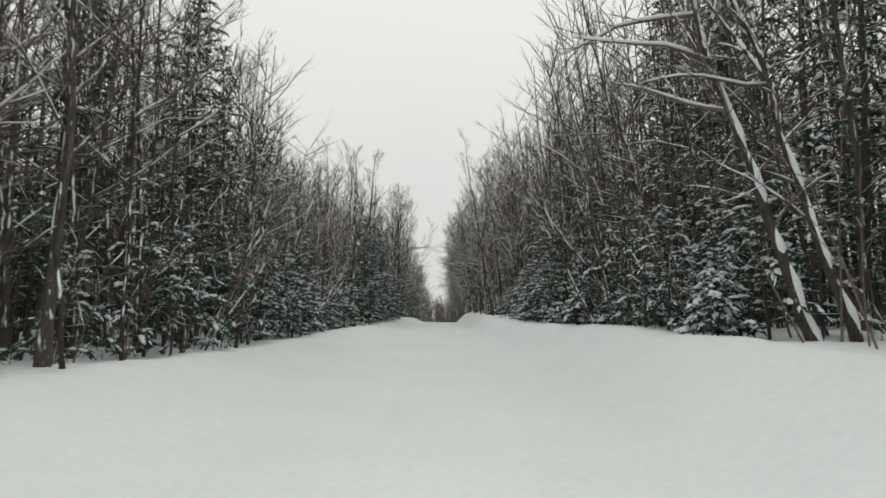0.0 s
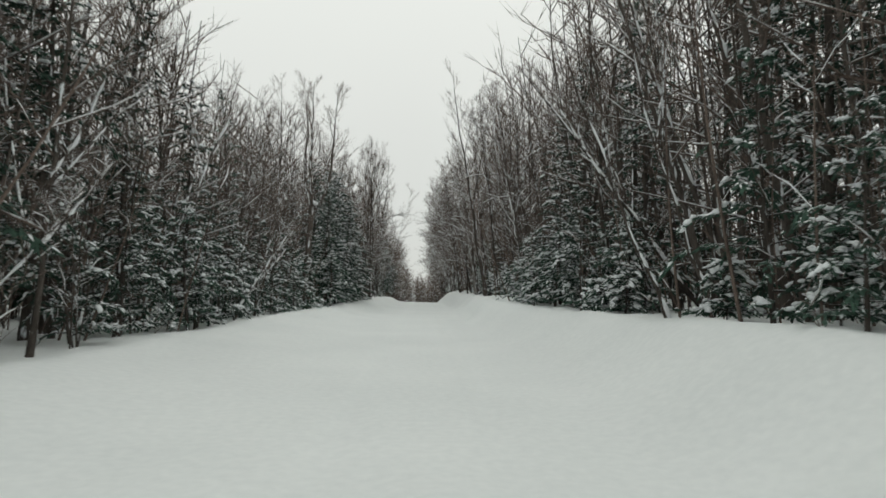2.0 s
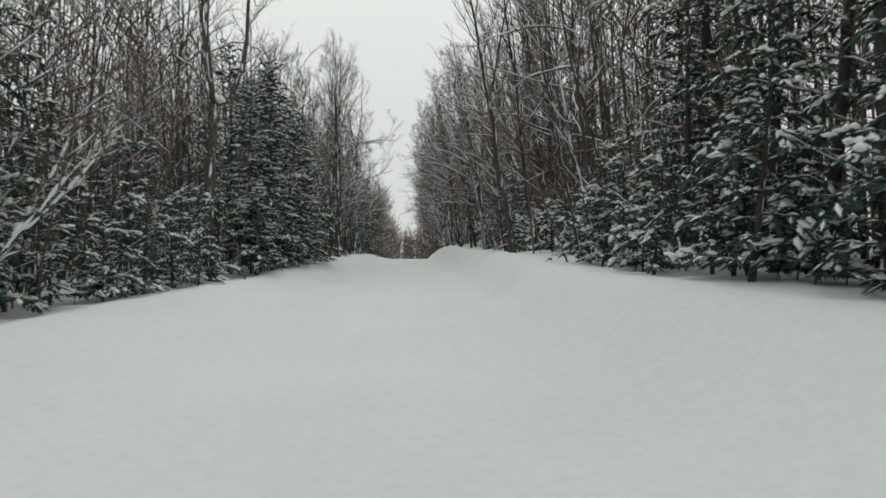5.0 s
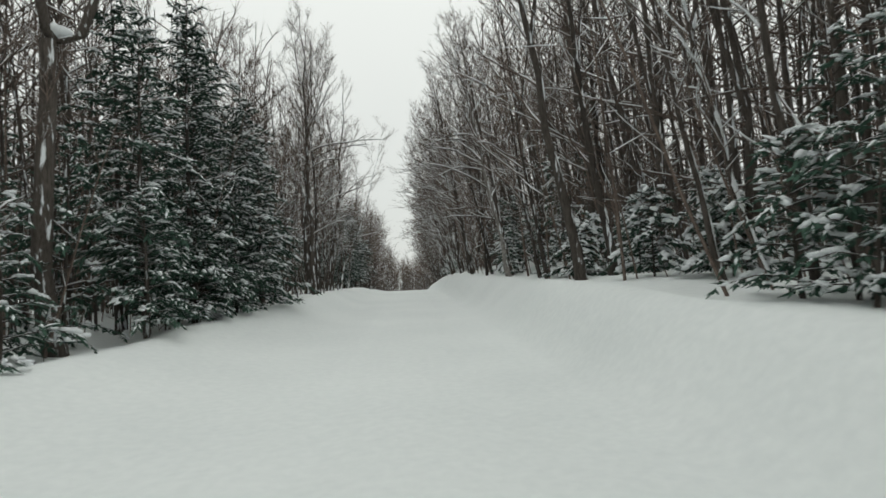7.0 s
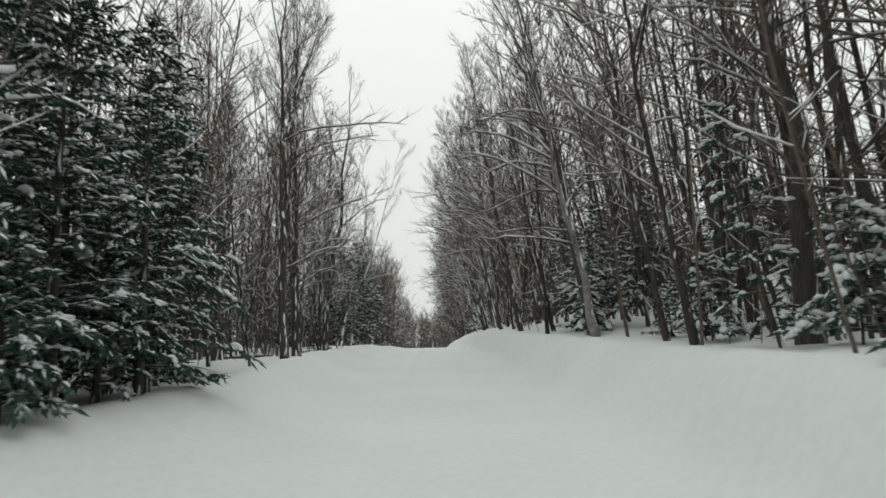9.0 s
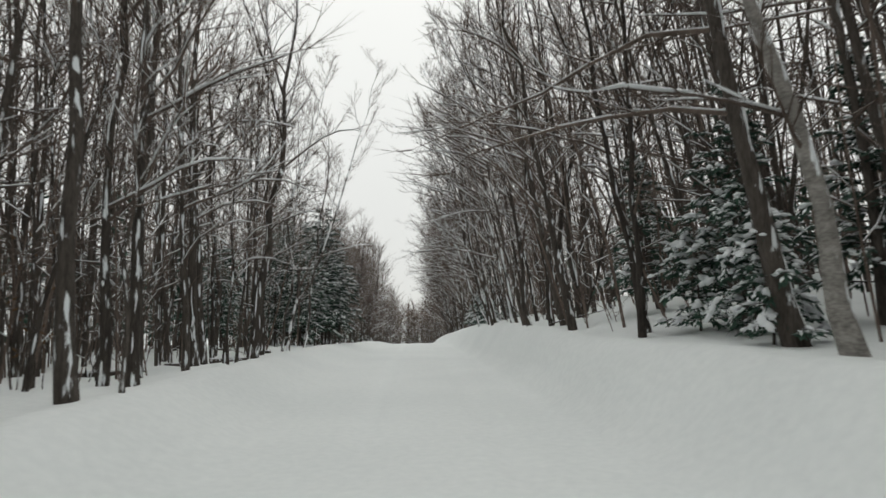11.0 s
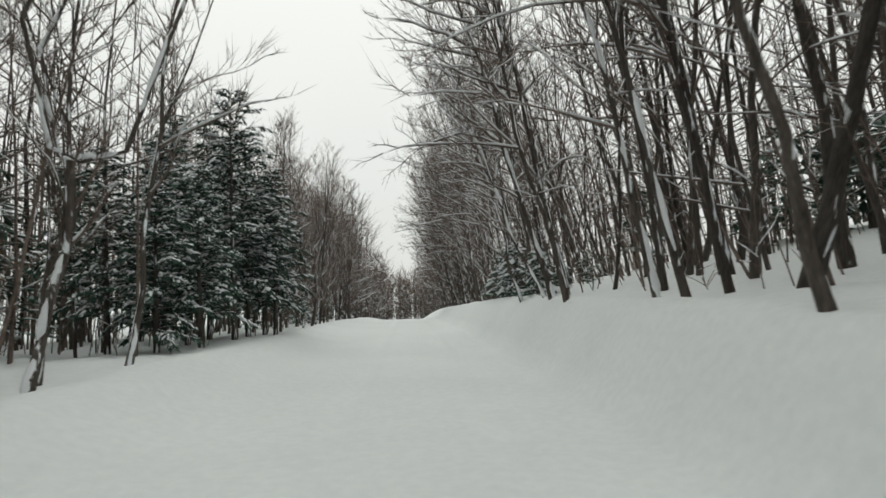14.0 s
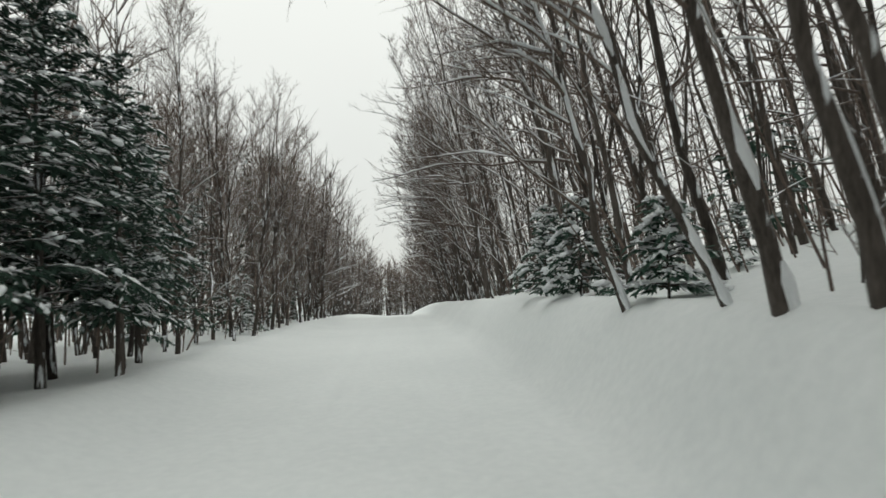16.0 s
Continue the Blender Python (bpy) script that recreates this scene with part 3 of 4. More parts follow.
# x, y, trunk radius, lean to the side in metres per metre, height, seed
LEANERS = [
    (5.8, 9.3, 0.10, -0.30, 8.5, 1), (6.1, 9.0, 0.08, -0.33, 7.5, 2), (6.05, 20.3, 0.05, -0.33, 6.0, 3), (5.15, 20.4, 0.05, -0.43, 5.5, 4),
    (7.9, 20.9, 0.14, -0.25, 9.5, 5), (7.4, 23.0, 0.085, -0.85, 6.0, 6), (7.5, 22.2, 0.10, -0.36, 9.0, 7), (6.1, 23.1, 0.05, -0.32, 5.5, 8),
    (3.2, 38.8, 0.095, -0.17, 11.5, 9), (3.95, 39.3, 0.08, -0.13, 10.5, 10), (4.7, 36.4, 0.05, -0.22, 9.5, 11), (5.0, 35.9, 0.045, -0.24, 9.0, 12),
    (4.3, 46.4, 0.07, -0.13, 10.5, 13), (4.35, 47.7, 0.06, -0.11, 10.0, 14), (5.4, 45.2, 0.17, -0.10, 13.0, 15), (6.3, 46.4, 0.14, -0.05, 13.0, 16),
    (3.1, 57.5, 0.078, -0.17, 10.5, 17), (3.4, 59.2, 0.078, -0.17, 11.0, 18), (2.9, 60.9, 0.062, -0.14, 10.0, 19), (3.15, 59.7, 0.058, -0.17, 9.5, 20),
    (2.95, 62.0, 0.052, -0.18, 9.0, 21), (3.15, 65.5, 0.044, -0.27, 10.0, 22), (3.2, 64.7, 0.046, -0.25, 10.5, 23), (3.9, 65.1, 0.052, -0.20, 10.5, 24),
    (2.95, 69.2, 0.057, -0.22, 9.5, 25), (3.0, 70.6, 0.063, -0.30, 9.5, 26), (3.1, 69.8, 0.063, -0.21, 10.5, 27), (3.15, 71.4, 0.046, -0.40, 6.5, 28),
    (2.9, 73.2, 0.046, -0.28, 6.5, 29), (4.6, 62.4, 0.104, -0.12, 12.0, 30), (5.2, 67.6, 0.104, -0.15, 12.0, 31), (5.6, 59.0, 0.094, -0.14, 12.0, 32),
]
# great boughs over the road on some of them, by seed
REACHERS = {1: ((3.9, (-0.7, 0.3, 0.25), 1.9, 1.8), (4.6, (-0.9, -0.15, 0.15), 2.4, 2.1), (5.3, (-0.9, 0.2, 0.15), 2.6, 2.1)), 2: ((4.2, (-0.9, 0.1, 0.2), 2.0, 1.8),), 26: ((3.0, (-0.9, -0.2, 0.3), 2.8, 1.5),), 24: ((3.6, (-0.9, 0.1, 0.25), 3.2, 1.4),)}
for x, y, r, lean, h, seed in LEANERS:
    slim = r < 0.065 and y < 34
    tree = bare_tree(seed, h, r, (lean * h, 0.0), 9 if slim else 24, 0.5 if slim else 0.2, (-0.7, -0.1), 0.6 if slim else 0.85, 3, 4 if slim else 6, snowy=1.2 if lean < -0.15 else 1.0, arms=4 if y > 60 else 2 if y > 44 else 0, reachers=REACHERS.get(seed, ()))
    key_tree(x, y, 0.5, tree, LEANING if lean < -0.15 else UPRIGHT, "tree", ROADSIDE)

birch = bare_tree(60, 9.5, 0.095, (-1.75, 0.2), 24, 0.2, (-0.9, 0.1), 1.0, 3, 8, snowy=1.5, pale=True, flat_low=0.25, arms=9)
key_tree(3.8, 50.4, 0.7, birch, "pale birch leaning over the road with long snow-covered branches", "birch tree", ROADSIDE)

overhanging = bare_tree(61, 11.0, 0.12, (-1.9, 0.3), 24, 0.45, (-0.7, 0.3), 0.9, 3, 7, snowy=1.1, reachers=((2.3, (-0.8, 0.5, 0.22), 4.2, 0.95), (3.4, (-0.7, 0.85, 0.35), 5.4, 0.8)))
key_tree(4.1, 51.7, 0.6, overhanging, "leaning hardwood with two great snow-covered boughs over the road", "tree", ROADSIDE)

# x, y, trunk radius, lean in metres per metre, height, first limb, seed
POLES = [
    (-6.0, 9.3, 0.10, 0.03, 11.0, 0.3, 71), (-5.2, 8.6, 0.035, -0.02, 7.5, 0.25, 72), (-5.8, 11.3, 0.04, 0.0, 9.0, 0.25, 73), (-5.85, 17.4, 0.05, 0.02, 9.0, 0.2, 74),
    (-3.7, 51.8, 0.095, -0.02, 11.5, 0.35, 75), (-3.8, 53.4, 0.08, 0.0, 11.0, 0.3, 76), (-4.6, 62.0, 0.13, 0.11, 12.0, 0.3, 77), (-3.5, 52.4, 0.03, 0.01, 7.0, 0.25, 78),
    (-4.9, 58.8, 0.115, 0.0, 12.0, 0.35, 79), (-3.6, 56.9, 0.025, 0.02, 6.0, 0.25, 80), (-4.6, 55.2, 0.10, 0.03, 12.0, 0.35, 81), (-5.3, 60.6, 0.09, -0.03, 11.0, 0.35, 82),
    (-4.1, 66.8, 0.05, 0.12, 8.0, 0.5, 84), (-4.3, 53.6, 0.07, 0.05, 10.5, 0.2, 85), (-8.6, 43.5, 0.10, 0.0, 13.0, 0.5, 86),
]
for x, y, r, lean, h, low, seed in POLES:
    tree = bare_tree(seed, h, r, (lean * h, 0.0), 20, low, (0.5, -0.1), 0.95, 3, 6, arms=2 if y > 50 else 0)
    key_tree(x, y, 0.5, tree, UPRIGHT, "tree", ROADSIDE)

spreading = bare_tree(83, 10.5, 0.058, (1.9, 2.6), 26, 0.34, (0.6, 0.5), 0.95, 3, 7, fork=2.6, snowy=1.0)
key_tree(-4.3, 64.6, 0.5, spreading, "leafless tree spreading its upper branches over the road", "tree", ROADSIDE)

# snow-covered stems that have bowed or toppled along the road: x, y, height, reach to the side and onward, radius, seed
for x, y, h, over, on, r, seed in ((-7.3, 23.4, 6.8, 2.3, 1.0, 0.06, 95), (-6.2, 15.2, 3.4, 1.7, 2.6, 0.024, 96), (-6.6, 16.5, 5.5, 1.9, 1.5, 0.04, 98), (-6.4, 28.5, 3.6, 1.6, 2.6, 0.04, 99)):
    bowed = bare_tree(seed, h, r, (over, on), 14, 0.3, (0.4, 0.2), 0.8, 3, 5, snowy=1.5)
    key_tree(x, y, 0.3, bowed, "bowed leafless stem with thick snow on its upper side", "tree", ROADSIDE)

arching = bare_tree(97, 7.5, 0.09, (0.6, 0.4), 18, 0.5, (0.4, 0.2), 0.8, 3, 5, snowy=1.3, reachers=((2.9, (0.8, 0.35, 0.22), 2.6, 2.4),))
key_tree(-6.3, 41.4, 0.3, arching, "leafless tree with one thick snow-covered bough among hemlocks", "tree", ROADSIDE)

forked = bare_tree(90, 10.8, 0.155, (0.0, 0.0), 30, 0.3, (0.1, 0.0), 0.8, 3, 8, fork=4.9)
key_tree(-5.4, 37.5, 1.4, forked, "tall leafless tree whose trunk forks above a snow-filled crotch", "tree", ROADSIDE)

# x, y, height, spread, snow caps, seed
HEMLOCKS = [
    (-4.50, 41.0, 2.2, 1.2, 0.5, 45), (-4.30, 42.4, 1.9, 1.1, 0.5, 46), (-4.40, 44.3, 2.3, 1.2, 0.5, 47), (-4.70, 39.8, 2.4, 1.2, 0.5, 48), (-4.30, 45.6, 1.8, 1.0, 0.5, 49),
    (8.3, 17.8, 13.0, 2.3, 0.2, 53), (8.2, 22.6, 13.0, 2.3, 0.2, 54), (7.9, 11.6, 12.5, 2.2, 0.2, 55),
    (-5.2, 76.6, 6.2, 1.8, 0.3, 41), (-5.8, 72.6, 5.0, 1.8, 0.4, 42), (-4.9, 79.0, 5.2, 1.8, 0.4, 43), (-6.4, 75.0, 6.2, 1.8, 0.2, 44),
    (-4.6, 38.6, 2.6, 1.3, 0.5, 30), (-5.90, 40.4, 7.6, 1.7, 0.3, 31), (-4.10, 44.9, 4.4, 1.5, 0.6, 32), (-4.80, 48.0, 5.0, 1.5, 0.4, 33), (-6.10, 46.6, 8.0, 1.8, 0.3, 34), (-4.6, 69.3, 3.0, 1.3, 0.6, 35), (-5.6, 69.6, 3.8, 1.5, 0.4, 36), (-4.6, 77.6, 4.4, 1.7, 0.4, 37), (-4.4, 74.8, 5.6, 2.0, 0.5, 38),
    (-4.70, 41.4, 7.2, 1.6, 0.3, 1), (-5.20, 43.2, 7.5, 1.6, 0.3, 2), (-4.30, 43.3, 5.2, 1.6, 0.5, 3), (-5.70, 44.9, 8.0, 1.5, 0.3, 4), (-4.90, 39.4, 6.0, 1.6, 0.4, 5), (-4.80, 46.4, 6.2, 1.6, 0.4, 6), (-5.50, 48.4, 7.0, 1.6, 0.3, 7),
    (-4.2, 70.5, 3.6, 1.4, 0.5, 8), (-4.9, 71.7, 3.9, 1.5, 0.9, 9), (-4.3, 73.2, 6.2, 2.0, 0.5, 10), (-3.9, 75.9, 4.8, 1.5, 0.3, 11), (-5.3, 74.4, 5.8, 1.6, 0.3, 12),
    (7.3, 13.3, 10.5, 1.7, 0.5, 13), (7.9, 16.4, 12.0, 2.0, 0.5, 14), (7.0, 18.3, 11.5, 2.0, 0.4, 15), (6.4, 25.0, 10.5, 2.0, 0.4, 16), (6.6, 27.2, 11.0, 2.1, 0.3, 17), (5.7, 29.4, 9.0, 1.9, 0.3, 18), (5.4, 32.0, 7.5, 1.7, 0.3, 19),
    (9.2, 14.8, 12.5, 2.2, 0.3, 22), (9.0, 20.0, 12.5, 2.2, 0.3, 23), (8.6, 25.0, 12.0, 2.2, 0.3, 24), (8.2, 29.5, 12.0, 2.2, 0.3, 25), (-7.0, 16.8, 12.0, 2.3, 0.1, 26), (-8.3, 19.4, 12.5, 2.3, 0.1, 39), (-7.6, 12.6, 11.5, 2.1, 0.1, 40), (-7.0, 67.5, 3.6, 1.4, 0.3, 29), (-7.6, 20.0, 10.0, 1.8, 0.3, 27), (4.75, 58.2, 3.5, 1.3, 0.8, 28),
    (4.75, 54.1, 3.7, 1.35, 0.9, 20), (5.7, 52.6, 3.6, 1.25, 0.9, 21),
]
for x, y, h, spread, caps, seed in HEMLOCKS:
    label = "tall dark green hemlock with snow-laden drooping boughs" if h > 6 else "middle-sized hemlock under thick caps of snow" if caps > 0.7 else "bushy dark hemlock with snow on its sprigs"
    key_tree(x, y, 0.9, conifer(600 + seed, h, spread * (1.22 if x < 0 and h > 6 and y > 37 else 1.0), 0.05 + 0.004 * h, int(50 + 7 * h) if x < 0 and y > 66 else int(52 + 6 * h) if 0 < x < 8 and y < 34 else int(40 + 5.5 * h), 0.17 if x < 0 and y > 66 and h > 3 else 0.14 if x < 0 and y > 37 and h > 4.5 else 0.12 if 46 < y < 60 else 0.09 if y > 37 else 0.03 if h < 4.5 else 0.07, 1.45 if x > 0 or y > 37 else 0.8, 7 if abs(x) > 8 else 9 if x > 6.2 else 12, caps=caps + (0.5 if x > 0 else 0.25), fine=1.35 if x < 0 or y > 46 else 1.0, lump=1.25 if caps > 0.7 else 1.05), label, "conifer", ROADSIDE)

# x, y, height, spread, seed
YOUNG = [
    (4.9, 36.7, 1.4, 0.8, 18), (5.5, 38.3, 1.8, 0.9, 19), (5.0, 40.8, 1.7, 0.9, 20), (6.1, 39.6, 2.1, 1.0, 21), (5.3, 42.3, 1.5, 0.8, 22), (5.6, 12.6, 1.6, 0.9, 23), (5.0, 18.0, 1.0, 0.7, 24), (5.6, 24.4, 1.5, 0.9, 25),
    (5.5, 15.95, 1.5, 0.95, 1), (4.8, 10.8, 1.15, 0.75, 2), (4.9, 22.6, 1.2, 0.8, 3), (4.4, 23.1, 0.8, 0.5, 4), (4.6, 27.2, 1.1, 0.8, 5), (4.2, 31.0, 1.4, 0.8, 6),
    (4.1, 37.7, 1.5, 0.8, 7), (3.6, 40.2, 1.2, 0.7, 8), (4.6, 43.0, 1.6, 0.9, 9), (4.8, 47.0, 1.5, 0.8, 10), (3.9, 52.0, 1.5, 0.6, 11), (4.4, 53.2, 2.0, 0.75, 12),
    (3.2, 73.0, 1.1, 0.62, 13), (3.2, 76.3, 1.6, 0.8, 14), (3.1, 78.2, 1.6, 0.9, 15), (3.6, 79.6, 2.0, 0.9, 16), (4.3, 54.6, 1.6, 1.0, 17),
]
for x, y, h, spread, seed in YOUNG:
    key_tree(x, y, 0.35, conifer(700 + seed, h, spread, 0.025, 36, 0.02, 1.4, 8, "young_fir", 0.95, 0.6, 1.5, 1.8), "small fir weighed down by thick caps of snow", "young conifer", ROADSIDE)


# ---- forest ----
BARE = "slender leafless hardwood with snow along its branches"
FIR = "dark green hemlock with snow-laden drooping boughs"

GROUP_NEAR, GROUP_FIR, GROUP_SMALL, GROUP_SAP = "hardwoods along the road", "hemlocks along the road", "young firs along the road", "saplings at the forest edge"
proto_near = [tagged(bare_tree(100 + k, 8.6 + 0.8 * (k % 5), 0.035 + 0.011 * (k % 5), (0.5 * (k % 3 - 1), 0.3), 22, 0.16 + 0.05 * (k % 3), (0, 0.6), 0.85, 3, 6, arms=k % 3), BARE, "tree", GROUP_NEAR) for k in range(8)]
proto_mid = [tagged(bare_tree(200 + k, 9.5 + 0.8 * (k % 4), 0.04 + 0.013 * (k % 4), (0.4, 0.3 * (k % 2)), 16, 0.18, (0, 0.3), 0.95, 2, 5, snowy=0.7), BARE, "tree", GROUP_NEAR) for k in range(6)]
proto_over = [tagged(bare_tree(250 + k, 9.8 + 0.7 * k, 0.05 + 0.012 * (k % 3), (0.4 * (k - 1.5), 2.2), 24, 0.16, (0, 0.7), 0.88, 3, 7, snowy=0.9, arms=3), "leafless hardwood reaching far over the road", "tree", GROUP_NEAR) for k in range(4)]
proto_bushy = [tagged(bare_tree(270 + k, 7.2 + 0.8 * k, 0.045 + 0.01 * (k % 3), (0.3 * (k - 1), 0.4), 34, 0.08, (0, 0.2), 1.15, 2, 7, snowy=0.35), "bushy leafless hardwood with a rounded twiggy crown", "tree", GROUP_NEAR) for k in range(3)]
proto_fir = [tagged(conifer(300 + k, 6.0 + 0.9 * (k % 4), 1.6 + 0.15 * (k % 3), 0.075, 64, 0.10, caps=0.4, fine=1.15), FIR, "conifer", GROUP_FIR) for k in range(5)]
proto_back = [tagged(conifer(350 + k, 8.0 + 0.9 * k, 1.9, 0.085, 48, 0.05, 0.8, 6), FIR, "conifer", GROUP_FIR) for k in range(3)]
proto_small = [tagged(conifer(400 + k, 1.5 + 0.6 * (k % 4), 0.8 + 0.2 * (k % 3), 0.03, 28, 0.02, 1.3, 6, "young_fir", 0.75, 0.5, 1.5, 1.35), "young fir bowed under clumps of fresh snow", "young conifer", GROUP_SMALL) for k in range(6)]
proto_sapling = [tagged(sapling(500 + k, 2.2 + 0.7 * (k % 3), 3 + k % 3, 0.6, 1 if k == 4 else 0), "thin leafless sapling clump dusted with snow", "sapling", GROUP_SAP) for k in range(5)]

rng = random.Random(77)
taken = list(KEY_PLACES)


def free(x, y, gap):
    if any((x - a) ** 2 + (y - b) ** 2 < (gap + c) ** 2 for a, b, c in taken):
        return False
    taken.append((x, y, gap * 0.45))
    return True


used = set()


def plant(protos, x, y, turn, scale, lx, ly):
    """The first one planted of each sort is the built one itself."""
    ob = rng.choice(protos)
    if ob.name in used:
        return put_copy(ob, x, y, turn, scale, lx, ly)
    used.add(ob.name)
    return put(ob, x, y, turn, scale, lx, ly)


# what grows at the edge: from y to y, chances of hardwood, hemlock, young fir, sapling, and the hardwoods' lean to the road
# and last how many stand in a metre, and how tall
LEFT_MIX = [(2, 20, 0.44, 0.10, 0.28, 0.18, 2, 4.6, 1.12), (20, 31, 0.32, 0.16, 0.46, 0.06, 3, 4.6, 1.0), (31, 38, 0.30, 0.16, 0.46, 0.08, 3, 4.6, 0.62), (38, 50, 0.16, 0.54, 0.26, 0.04, 0, 3.6, 0.95), (50, 67, 0.60, 0.0, 0.06, 0.34, 0, 3.6, 1.03), (67, 72, 0.50, 0.0, 0.20, 0.20, 0, 3.0, 0.95), (72, 79, 0.10, 0.62, 0.24, 0.04, 0, 3.2, 0.78), (79, 110, 0.70, 0.12, 0.14, 0.04, 3, 4.2, 0.95)]
RIGHT_MIX = [(3, 22, 0.22, 0.44, 0.28, 0.06, 9, 4.6, 1.15), (22, 33, 0.26, 0.42, 0.28, 0.04, 9, 4.6, 1.15), (33, 36, 0.5, 0.06, 0.36, 0.08, 8, 4.4, 1.15), (36, 50, 0.48, 0.06, 0.28, 0.18, 7, 3.8, 1.15), (50, 56, 0.52, 0.0, 0.36, 0.12, 9, 3.6, 1.05), (56, 73, 0.84, 0.0, 0.01, 0.15, 14, 2.3, 1.08), (73, 80, 0.72, 0.0, 0.28, 0.0, 20, 2.8, 1.05), (80, 110, 0.86, 0.0, 0.10, 0.04, 18, 3.2, 1.0)]


def edge_of(side, y):
    return knots(y, LEFT_X) if side < 0 else knots(y, RIGHT_X)


def fill_edge(side, mix):
    for y0, y1, tree, fir, small, sap, lean, many, tall in mix:
        for _ in range(int((y1 - y0) * many)):
            y = rng.uniform(y0, y1)
            r = rng.random()
            depth = abs(rng.gauss(0, 1.9)) + (0.7 if r < tree and y < 50 else 0.15)
            x = edge_of(side, y) + side * depth
            turn = 90 * side + rng.uniform(-50, 50)
            ly = -side * rng.gauss(lean, 4)
            if r < tree:
                if side > 0 and 71 < y < 108 and depth < 1.9:
                    if free(x, y, 0.4):
                        plant(proto_over, x, y, 90 + rng.uniform(-25, 25), rng.uniform(0.85, 1.1), rng.gauss(0, 2.5), -rng.gauss(7, 4))
                elif free(x, y, 0.42):
                    plant(proto_bushy if side < 0 and y > 79 else proto_near if depth < 2.4 and y < 82 else proto_mid, x, y, turn, tall * rng.uniform(0.75, 1.12), rng.gauss(0, 2.5), ly)
            elif r < tree + fir:
                x += side * 0.7
                if free(x, y, 0.85):
                    plant(proto_fir, x, y, rng.uniform(0, 360), tall * rng.uniform(0.6, 1.15), rng.gauss(0, 2), rng.gauss(0, 2))
            elif r < tree + fir + small:
                if depth < 2.6 and free(x + side * 0.2, y, 0.42):
                    plant(proto_small, x + side * 0.2, y, rng.uniform(0, 360), rng.uniform(0.7, 1.3) * (0.45 if side > 0 and y > 66 else 1.0), rng.gauss(0, 4), rng.gauss(0, 4))
            elif depth < 3.2 and free(x, y, 0.3):
                plant(proto_sapling, x, y, rng.uniform(0, 360), rng.uniform(0.7, 1.4), rng.gauss(0, 3), rng.gauss(0, 3))


fill_edge(-1, LEFT_MIX)
fill_edge(1, RIGHT_MIX)


def fill_deep(side, mix):
    for y0, y1, tree, fir, small, sap, lean, many, tall in mix:
        for _ in range(int((y1 - y0) * fir * 0.6)):
            y = rng.uniform(y0, y1)
            x = edge_of(side, y) + side * rng.uniform(3, 8)
            if free(x, y, 0.9):
                plant(proto_back, x, y, rng.uniform(0, 360), tall * rng.uniform(0.8, 1.25), rng.gauss(0, 2), rng.gauss(0, 2))


fill_deep(-1, LEFT_MIX)
fill_deep(1, RIGHT_MIX)

for ob in proto_near + proto_mid + proto_over + proto_bushy + proto_fir + proto_back + proto_small + proto_sapling:
    if ob.name not in used:
        put(ob, rng.choice((-1, 1)) * rng.uniform(8, 12), rng.uniform(30, 90))


def undergrowth():
    """Thin stems and brush between the trees, too many to count."""
    wood, snow = Mesh(), Mesh()
    r = random.Random(21)
    for side, mix in ((-1, LEFT_MIX), (1, RIGHT_MIX)):
        for y0, y1, tree, fir, small, sap, lean, many, tall in mix:
            for _ in range(int((y1 - y0) * (4 if y0 == 50 or y0 > 70 else 7))):
                y = r.uniform(y0, y1)
                deep = abs(r.gauss(0, 5.0)) + 0.3
                x = edge_of(side, y) + side * deep
                h = r.choice((0.8, 1.5, 2.5, 4.0, 5.5)) * r.uniform(0.7, 1.2)
                foot = Vector((x, y, ground_z(x, y) - 0.2))
                tip = Vector((-side * r.gauss(0.12 + lean * 0.012, 0.12), r.gauss(0, 0.12), 1))
                line = wander(r, foot, tip, h, 4, 0.05, 0.02)
                rad = 0.006 + 0.0045 * h * r.uniform(0.5, 1.2)
                wood.tube(line, [rad, rad * 0.85, rad * 0.65, rad * 0.45, 0.004], 3)
                for _ in range(int(4 + 1.6 * h)):
                    q, e = along(line, r.uniform(0.25, 1.0))
                    a = r.uniform(0, 6.28)
                    tw = wander(r, q, e * 0.4 + Vector((math.cos(a), math.sin(a), r.uniform(0.0, 0.8))), (0.25 + 0.14 * h) * r.uniform(0.5, 1.5), 2, 0.18, 0.03)
                    wood.tube(tw, [0.007, 0.005, 0.003], 3, point=True)
                    if r.random() < 0.33:
                        snow_on(snow, r, tw, [0.008, 0.006, 0.004], 0.012, 0.8)
    root = tagged(new("undergrowth"), "tangled leafless brush and thin stems between the trees", "brush", kind="stuff")
    for name, mesh, mat in (("wood", wood, TWIG), ("snow_load", snow, SNOW)):
        tagged(part(name, mesh, mat, root), kind="stuff")


undergrowth()


